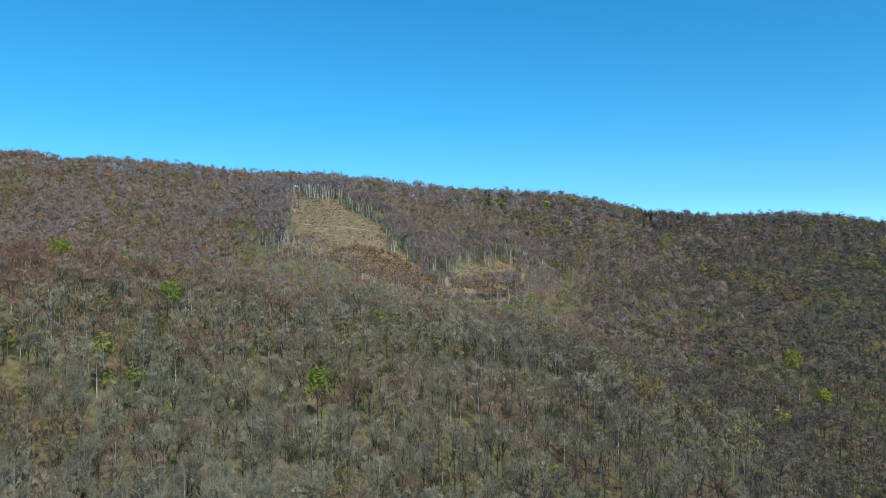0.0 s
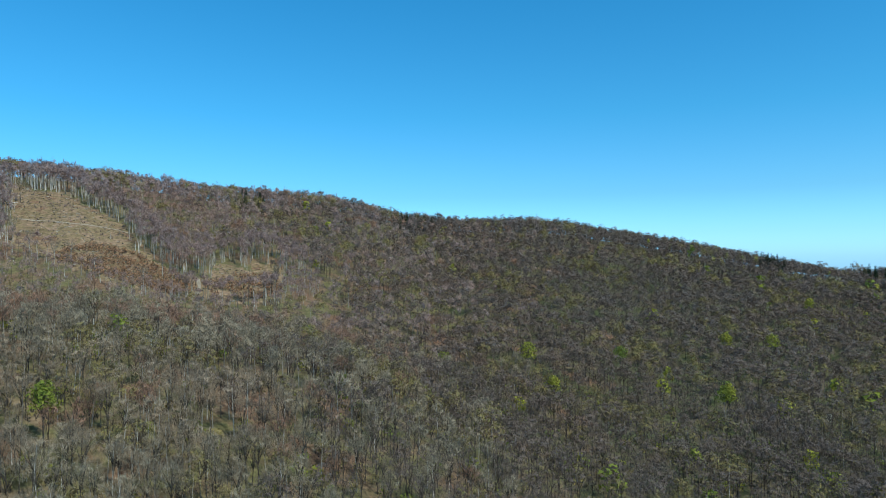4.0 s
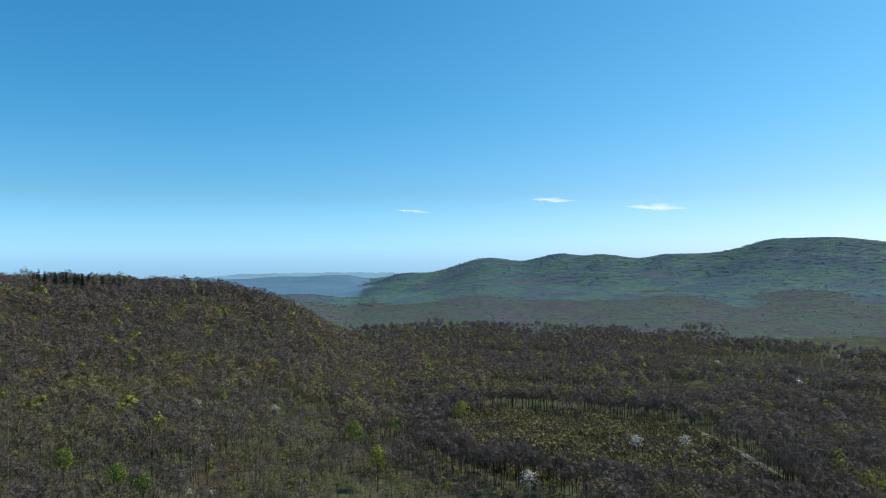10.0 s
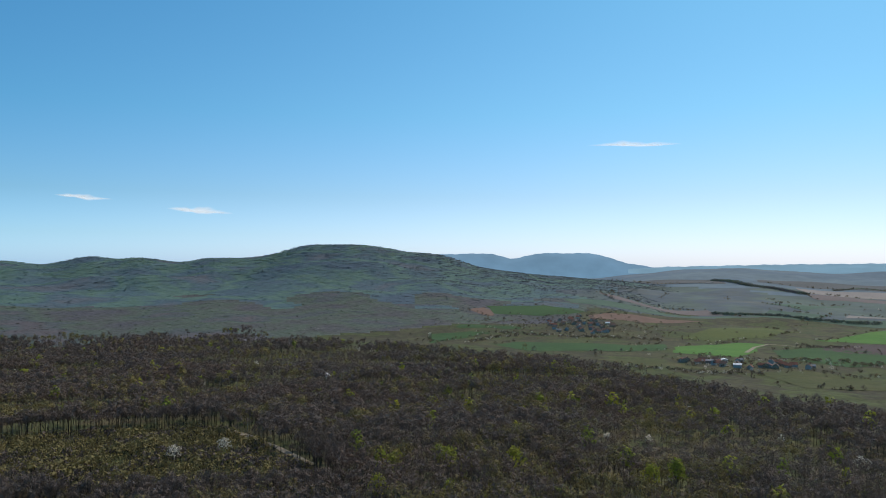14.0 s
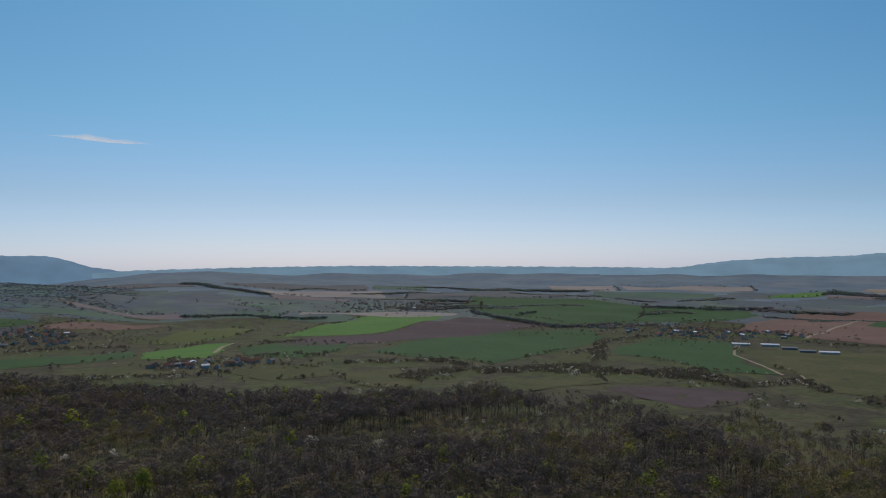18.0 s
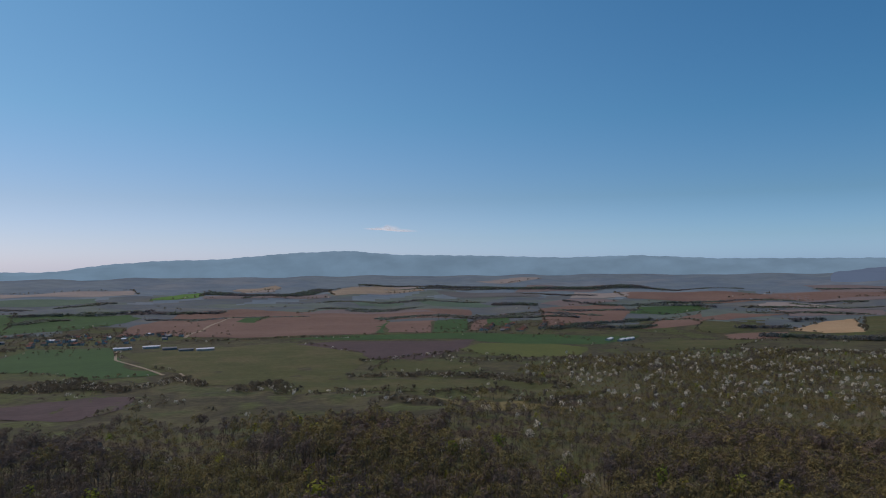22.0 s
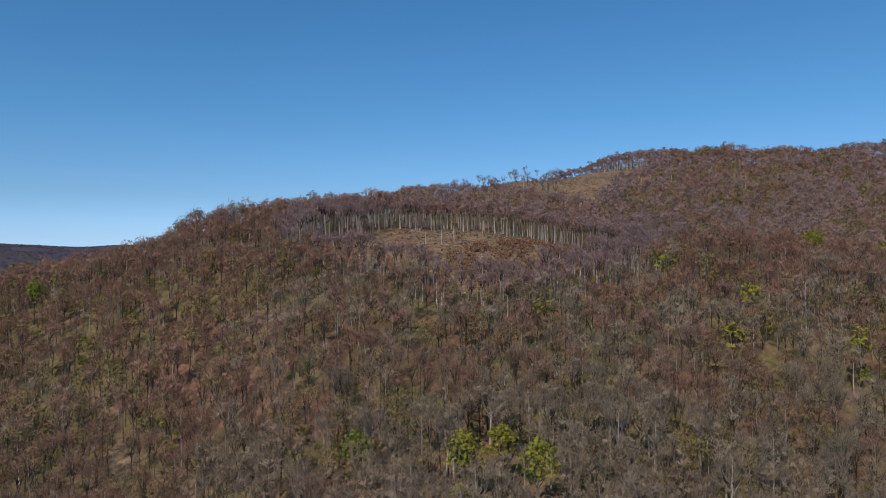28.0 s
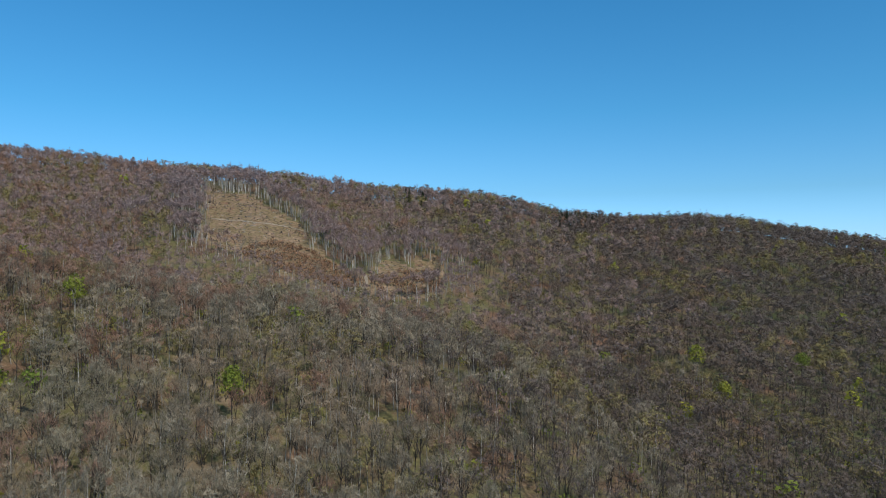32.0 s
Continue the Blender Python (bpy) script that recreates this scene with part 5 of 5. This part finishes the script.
CONIFERS = [polar(b + g.uniform(-0.25, 0.25), r + g.uniform(-12, 8)) for b, r in 3 * ((-3.65, 770), (-5.07, 770), (-16.2, 860), (-16.7, 864), (-17.2, 862), (-17.7, 866), (-18.2, 868), (-18.7, 866), (-43.6, 880), (-44.1, 884), (-44.6, 882), (-45.1, 884), (-50.4, 880), (-50.9, 882), (-51.4, 884), (-52.2, 880), (-52.7, 882), (-53.2, 884), (-53.8, 882), (-54.6, 884), (-55.1, 880), (-55.6, 882))]
grow([tree_thing("spruce_tree", "dark green spruce on the ridge line", "tree", 960 + s, "needle", 170, 1.0, 1.5) for s in range(3)], CONIFERS, "spruces on the ridge", 0.98, 1.15, 4)


# bare trees left standing along the felled ridge
SPARSE = []
g = np.random.RandomState(97)
for _ in range(34):
    bearing = 46.5 + 11 * g.uniform(0, 1) ** 1.2
    SPARSE.append(polar(bearing, g.uniform(660, 765)))
grow([tree_thing("ridge_tree", "thin leafless tree standing alone on felled ridge", "tree", 980 + s, "bare", 160, 1.8, 0.2) for s in range(3)], SPARSE, "trees left on the ridge", 0.6, 0.95, 6)


LEFT_STANDING = []
while len(LEFT_STANDING) < 22:
    x, y = np.array([g.uniform(-165, 70)]), np.array([g.uniform(488, 760)])
    edge = any(bool(wooded(x + dx, y + dy)[0]) for dx, dy in ((14, 0), (-14, 0), (0, 14), (0, -14)))
    if felled(x, y, FAR_FELLING)[0] and (edge or g.uniform(0, 1) < 0.06):
        LEFT_STANDING.append((float(x[0]), float(y[0])))
grow([tree_thing("standing_tree", "tall pale leafless tree standing on felled slope", "tree", 990 + s, "bare", 130, 1.8, 0.2) for s in range(3)], LEFT_STANDING, "trees standing on the fellings", 0.75, 1.0, 7)


def snag(seed):
    """A pale dead trunk with a broken top and a stub of a limb."""
    g = np.random.RandomState(seed)
    root = tagged(new("dead_trunk"), "pale broken dead trunk standing on felled slope", "tree trunk")
    h = 11.0
    v, f, _ = gather([(*prism((0, 0, -1), (0.1, 0, h * 0.5), 0.38, 0.3, 7), 0), (*prism((0.1, 0, h * 0.5), (0.25, 0.1, h), 0.3, 0.16, 7), 0), (*prism((0.25, 0.1, h), (0.32, 0.1, h + 1.1), 0.16, 0.02, 4), 0)])
    part("trunk", v, f, BARK, root, tone=1.0)
    v, f = prism((0.1, 0, h * 0.62), (1.3, g.uniform(-0.6, 0.6), h * 0.75), 0.1, 0.03, 4)
    part("limb_stub", v, f, BARK, root, tone=0.9)
    return root


grow([snag(1), snag(2)], [(-319, 202), (-334, 231), (-319, 187), (-323, 215), (-123, 565), (-64, 530), (-42, 578), (-130, 582), (14, 580), (42, 611), (-61, 595)], "dead trunks on the fellings", 0.4, 0.75, 8)


def stump():
    bm_v, bm_f = prism((0, 0, -0.4), (0, 0, 0.55), 0.5, 0.42, 9)
    top = np.vstack([bm_v, [(0.0, 0.0, 0.57)]])
    lid = [(9 + i, 9 + (i + 1) % 9, 18) for i in range(9)]
    root = tagged(new("tree_stump"), "pale sawn beech stump in rough grass", "stump")
    part("stem", bm_v, bm_f, BARK, root, tone=0.5)
    part("cut_face", top, lid, BARK, root, tone=1.0)
    return root


g = np.random.RandomState(98)
STUMPS = []
for shape in (UPPER_FELLING, FAR_FELLING):
    xs, ys = [p[0] for p in shape], [p[1] for p in shape]
    k = 0
    while k < 45:
        x, y = g.uniform(min(xs), max(xs)), g.uniform(min(ys), max(ys))
        if inside(np.array([x]), np.array([y]), shape)[0]:
            STUMPS.append((x, y))
            k += 1
grow([stump()], STUMPS, "stumps on the fellings", 0.8, 1.5, 9)
# lopped branches lying about
bx, by = grid(800, 2.6, 99)
ok = np.zeros(len(bx), bool)
for shape in FELLINGS[:3]:
    ok |= inside(bx, by, shape)
ok &= waves(bx, by, 18, 100) > -0.1
bx, by = bx[ok], by[ok]
g = np.random.RandomState(101)
way = g.normal(size=(len(bx), 3)) * np.array((1, 1, 0.15))
way /= np.linalg.norm(way, axis=1)[:, None]
v, f = slivers(g, np.stack([bx, by, land(bx, by) + 0.25], 1), way, g.uniform(1.5, 4.5, len(bx)), g.uniform(0.2, 0.6, len(bx)))
tagged(mesh_object("brash", v, f, [BARK], tone=np.repeat(g.uniform(0, 1, len(bx)), 3)), "grey lopped branches strewn over felled slope", "brash", kind="stuff")


# ---- villages ----
def plaster(name, c):
    m, n, l, b = material(name, 0.85, 0.25)
    l.new(ramp(n, l, noisy(n, l, place(n), 3.0), [(0.3, tuple(0.85 * k for k in c)), (0.7, c)]), b.inputs["Base Color"])
    return m


WALLS = [plaster("white render", (0.55, 0.53, 0.48)), plaster("cream render", (0.42, 0.36, 0.27)), plaster("grey render", (0.27, 0.26, 0.25))]
ROOFS = [plaster("red roof tile", (0.26, 0.1, 0.065)), plaster("brown roof tile", (0.14, 0.085, 0.065)), plaster("grey sheet roof", (0.24, 0.245, 0.25)), plaster("white sheet roof", (0.78, 0.79, 0.8))]
BRICKS = plaster("chimney brick", (0.25, 0.13, 0.09))


def box(cx, cy, z0, z1, wx, wy):
    v = [(cx + i * wx / 2, cy + j * wy / 2, z) for z in (z0, z1) for i, j in ((-1, -1), (1, -1), (1, 1), (-1, 1))]
    q = [(0, 3, 2, 1), (4, 5, 6, 7), (0, 1, 5, 4), (1, 2, 6, 5), (2, 3, 7, 6), (3, 0, 4, 7)]
    return np.array(v), np.array(q)


def house(name, label, wx, wy, eave, ridge, wall, roof, chimney=True):
    root = tagged(new(name), label, "house")
    v, q = box(0, 0, -3, eave, wx, wy)
    gable = np.array([(-wx / 2, 0, ridge), (wx / 2, 0, ridge)])
    v = np.vstack([v, gable])
    t = [(a, b, c) for a, b, c, d in q] + [(a, c, d) for a, b, c, d in q] + [(4, 7, 8), (6, 5, 9)]
    mesh_object("wall", v, t, [wall], parent=root)
    o, th = 0.5, 0.25
    rv, slopes = [], []
    for sgn in (-1, 1):
        lo, drop = sgn * (wy / 2 + o), o * (ridge - eave) / (wy / 2)
        k = len(rv)
        for z in (0.03, 0.03 + th):
            rv += [(-wx / 2 - o, lo, eave - drop + z), (wx / 2 + o, lo, eave - drop + z), (wx / 2 + o, 0, ridge + z), (-wx / 2 - o, 0, ridge + z)]
        slopes += [(k, k + 1, k + 2, k + 3), (k + 4, k + 5, k + 6, k + 7), (k, k + 1, k + 5, k + 4), (k, k + 3, k + 7, k + 4), (k + 1, k + 2, k + 6, k + 5)]
    mesh_object("roof", rv, slopes, [roof], parent=root)
    if chimney:
        cv, cq = box(wx * 0.2, wy * 0.12, eave, ridge + 1.0, 0.6, 0.6)
        mesh_object("chimney", cv, cq, [BRICKS], parent=root)
    return root


HOUSES = [house("house", "white-walled village house with red tiled roof", 10, 8, 3.4, 6.4, WALLS[0], ROOFS[0]), house("house", "cream-walled village house with brown roof", 12, 9, 3.6, 7.0, WALLS[1], ROOFS[1]),
          house("house", "white-walled village house with dark brown roof", 9, 8, 4.6, 7.4, WALLS[0], ROOFS[1]), house("house", "grey-walled village house with grey sheet roof", 11, 8, 3.2, 5.6, WALLS[2], ROOFS[2]),
          house("house", "white village house with pale sheet roof", 11, 9, 4.2, 6.0, WALLS[0], ROOFS[3])]
BARNS = [house("barn", "long white farm shed with pale sheet roof", 34, 9, 3.4, 5.2, WALLS[0], ROOFS[3], False), house("barn", "long grey farm shed with grey sheet roof", 28, 9, 3.2, 5.0, WALLS[2], ROOFS[2], False)]
USED = set()


def settle(forms, x, y, turn, group, g):
    k = min(g.randint(0, len(forms)), g.randint(0, len(forms)))
    m = Matrix.Translation((x, y, float(land(x, y)) + 0.5)) @ Matrix.Rotation(turn, 4, "Z")
    if forms[k] in USED:
        copy_thing(forms[k], m)
    else:
        USED.add(forms[k])
        forms[k].matrix_basis = m
        tagged(forms[k], group=group)


def village(cx, cy, half_a, half_b, turn, count, seed):
    g, t = np.random.RandomState(seed), radians(turn)
    done = 0
    while done < count:
        u, v = g.uniform(-1, 1), round(g.uniform(-1, 1) * 3 + g.normal(0, 0.12)) / 3
        if u * u + v * v > 1.05:
            continue
        a, b = u * half_a, v * half_b + g.normal(0, 4)
        settle(HOUSES, cx + a * math.cos(t) - b * math.sin(t), cy + a * math.sin(t) + b * math.cos(t), t + g.choice((0, 1.571)) + g.normal(0, 0.12), "village houses", g)
        done += 1


village(130, -1930, 300, 170, -25, 85, 1)
village(1250, -2560, 240, 150, 20, 38, 2)
village(755, -880, 95, 60, 40, 30, 3)
village(-1020, -1680, 170, 150, 55, 62, 4)
village(1400, -1050, 190, 80, -30, 65, 5)
village(-3330, -850, 170, 130, 0, 14, 6)
village(-2740, -245, 60, 40, 0, 5, 9)
g = np.random.RandomState(7)
for x, y, turn in ((-8, -1574, 5), (-63, -1589, 5), (-95, -1540, 8), (-123, -1493, 5), (-158, -1482, 5), (-994, -1276, 35), (-1005, -1248, 35), (-1030, -1262, 35), (-1056, -1278, 35), (880, -262, 20), (820, -268, 60), (795, -850, 40)):
    settle(BARNS, x, y, radians(turn), "farm sheds", g)


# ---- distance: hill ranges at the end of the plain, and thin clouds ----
# Aerial haze stands in as a blue glow from the hills' own surface.
def haze_glow_material(name, colour, glow):
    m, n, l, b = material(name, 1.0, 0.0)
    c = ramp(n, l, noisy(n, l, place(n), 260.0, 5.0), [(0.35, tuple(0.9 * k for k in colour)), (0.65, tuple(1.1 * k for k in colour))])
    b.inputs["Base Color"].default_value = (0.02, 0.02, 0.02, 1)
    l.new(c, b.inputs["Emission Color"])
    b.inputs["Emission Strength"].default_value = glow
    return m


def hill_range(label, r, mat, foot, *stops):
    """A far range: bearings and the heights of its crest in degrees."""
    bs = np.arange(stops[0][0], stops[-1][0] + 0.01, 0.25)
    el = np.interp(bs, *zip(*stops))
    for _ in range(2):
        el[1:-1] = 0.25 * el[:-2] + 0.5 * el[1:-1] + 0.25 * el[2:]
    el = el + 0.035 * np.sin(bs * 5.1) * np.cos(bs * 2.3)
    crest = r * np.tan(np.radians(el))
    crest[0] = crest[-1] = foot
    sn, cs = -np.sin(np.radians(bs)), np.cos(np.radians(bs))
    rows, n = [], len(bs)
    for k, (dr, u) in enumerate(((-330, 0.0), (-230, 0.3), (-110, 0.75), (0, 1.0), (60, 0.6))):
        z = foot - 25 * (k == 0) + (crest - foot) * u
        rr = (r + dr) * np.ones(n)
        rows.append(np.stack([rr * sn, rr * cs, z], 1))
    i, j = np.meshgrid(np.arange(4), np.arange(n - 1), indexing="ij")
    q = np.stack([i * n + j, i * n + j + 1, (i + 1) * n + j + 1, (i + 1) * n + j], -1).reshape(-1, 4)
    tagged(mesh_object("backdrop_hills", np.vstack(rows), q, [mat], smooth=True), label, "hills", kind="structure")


PALE_HAZE, BLUE_HAZE, DEEP_HAZE = haze_glow_material("pale blue distance", (0.2, 0.39, 0.56), 1.0), haze_glow_material("blue distance", (0.16, 0.33, 0.52), 1.0), haze_glow_material("deep blue distance", (0.11, 0.19, 0.31), 1.0)
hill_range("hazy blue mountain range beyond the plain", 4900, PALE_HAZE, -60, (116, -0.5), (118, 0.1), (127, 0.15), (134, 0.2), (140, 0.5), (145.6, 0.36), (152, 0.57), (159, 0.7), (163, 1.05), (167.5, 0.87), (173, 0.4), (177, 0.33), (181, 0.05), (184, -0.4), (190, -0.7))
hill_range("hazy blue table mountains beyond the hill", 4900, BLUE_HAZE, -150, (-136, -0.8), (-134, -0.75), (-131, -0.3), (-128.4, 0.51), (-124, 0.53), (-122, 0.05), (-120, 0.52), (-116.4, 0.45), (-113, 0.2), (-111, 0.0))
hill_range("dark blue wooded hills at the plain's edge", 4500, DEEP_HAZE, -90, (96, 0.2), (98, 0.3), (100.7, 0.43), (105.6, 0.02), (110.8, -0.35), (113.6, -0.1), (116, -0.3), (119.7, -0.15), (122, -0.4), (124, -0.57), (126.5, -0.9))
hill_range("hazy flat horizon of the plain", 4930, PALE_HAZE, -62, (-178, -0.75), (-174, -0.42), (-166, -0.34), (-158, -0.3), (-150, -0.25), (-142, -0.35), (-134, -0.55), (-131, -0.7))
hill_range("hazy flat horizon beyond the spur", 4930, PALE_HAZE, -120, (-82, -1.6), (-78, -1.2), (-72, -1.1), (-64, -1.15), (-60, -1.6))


def cloud(bearing, el, length, height, seed):
    g = np.random.RandomState(seed)
    r = 4700.0
    m = bpy.data.materials.get("thin cloud") or glow_cloud()
    v, f, n = [], [], 40
    side, up, lift = g.uniform(0, 6.283, 3), g.uniform(0.5, 1.0), r * math.tan(radians(el))
    for k in range(6):
        # sheets one behind the other, each shorter and thinner than the last
        off, reach, deep = len(v), length / 2 * (1 - 0.1 * k), 70.0 * height * (1 - 0.15 * k)
        for i in range(n + 1):
            u = 2.0 * i / n - 1
            b = radians(bearing + u * reach + 0.05 * k)
            thick = deep * (1 - abs(u) ** 1.6) * (1 + 0.25 * math.sin(7 * u + side[0]) + 0.15 * math.sin(17 * u + side[1]))
            mid_z = lift + r * 0.0021 * u + 2.0 * math.sin(5 * u + side[2])
            v += [(-(r + 7 * k) * math.sin(b), (r + 7 * k) * math.cos(b), mid_z - thick * (1.2 - up)), (-(r + 7 * k) * math.sin(b), (r + 7 * k) * math.cos(b), mid_z + thick * up)]
        f += [(off + 2 * i, off + 2 * i + 2, off + 2 * i + 3, off + 2 * i + 1) for i in range(n)]
    tagged(mesh_object("cloud", v, f, [m]), "thin white wisp of cloud over the horizon", "cloud", kind="structure")


def glow_cloud():
    m, n, l, b = material("thin cloud", 1.0, 0.0)
    # the sunlit white of the cloud is put in as emission over near-black
    b.inputs["Base Color"].default_value = (0.02, 0.02, 0.02, 1)
    b.inputs["Emission Color"].default_value = (0.86, 0.93, 1.0, 1)
    b.inputs["Emission Strength"].default_value = 1.15
    b.inputs["Alpha"].default_value = 0.17
    return m


for bearing, el, length, height, seed in ((-89.3, 4.55, 3.8, 0.35, 1), (-97.3, 3.75, 4.8, 0.5, 2), (-78.0, 3.8, 3.2, 0.16, 3), (-131.5, 8.95, 7.2, 0.38, 4), (159.5, 2.7, 4.5, 0.4, 5)):
    cloud(bearing, el, length, height, seed)
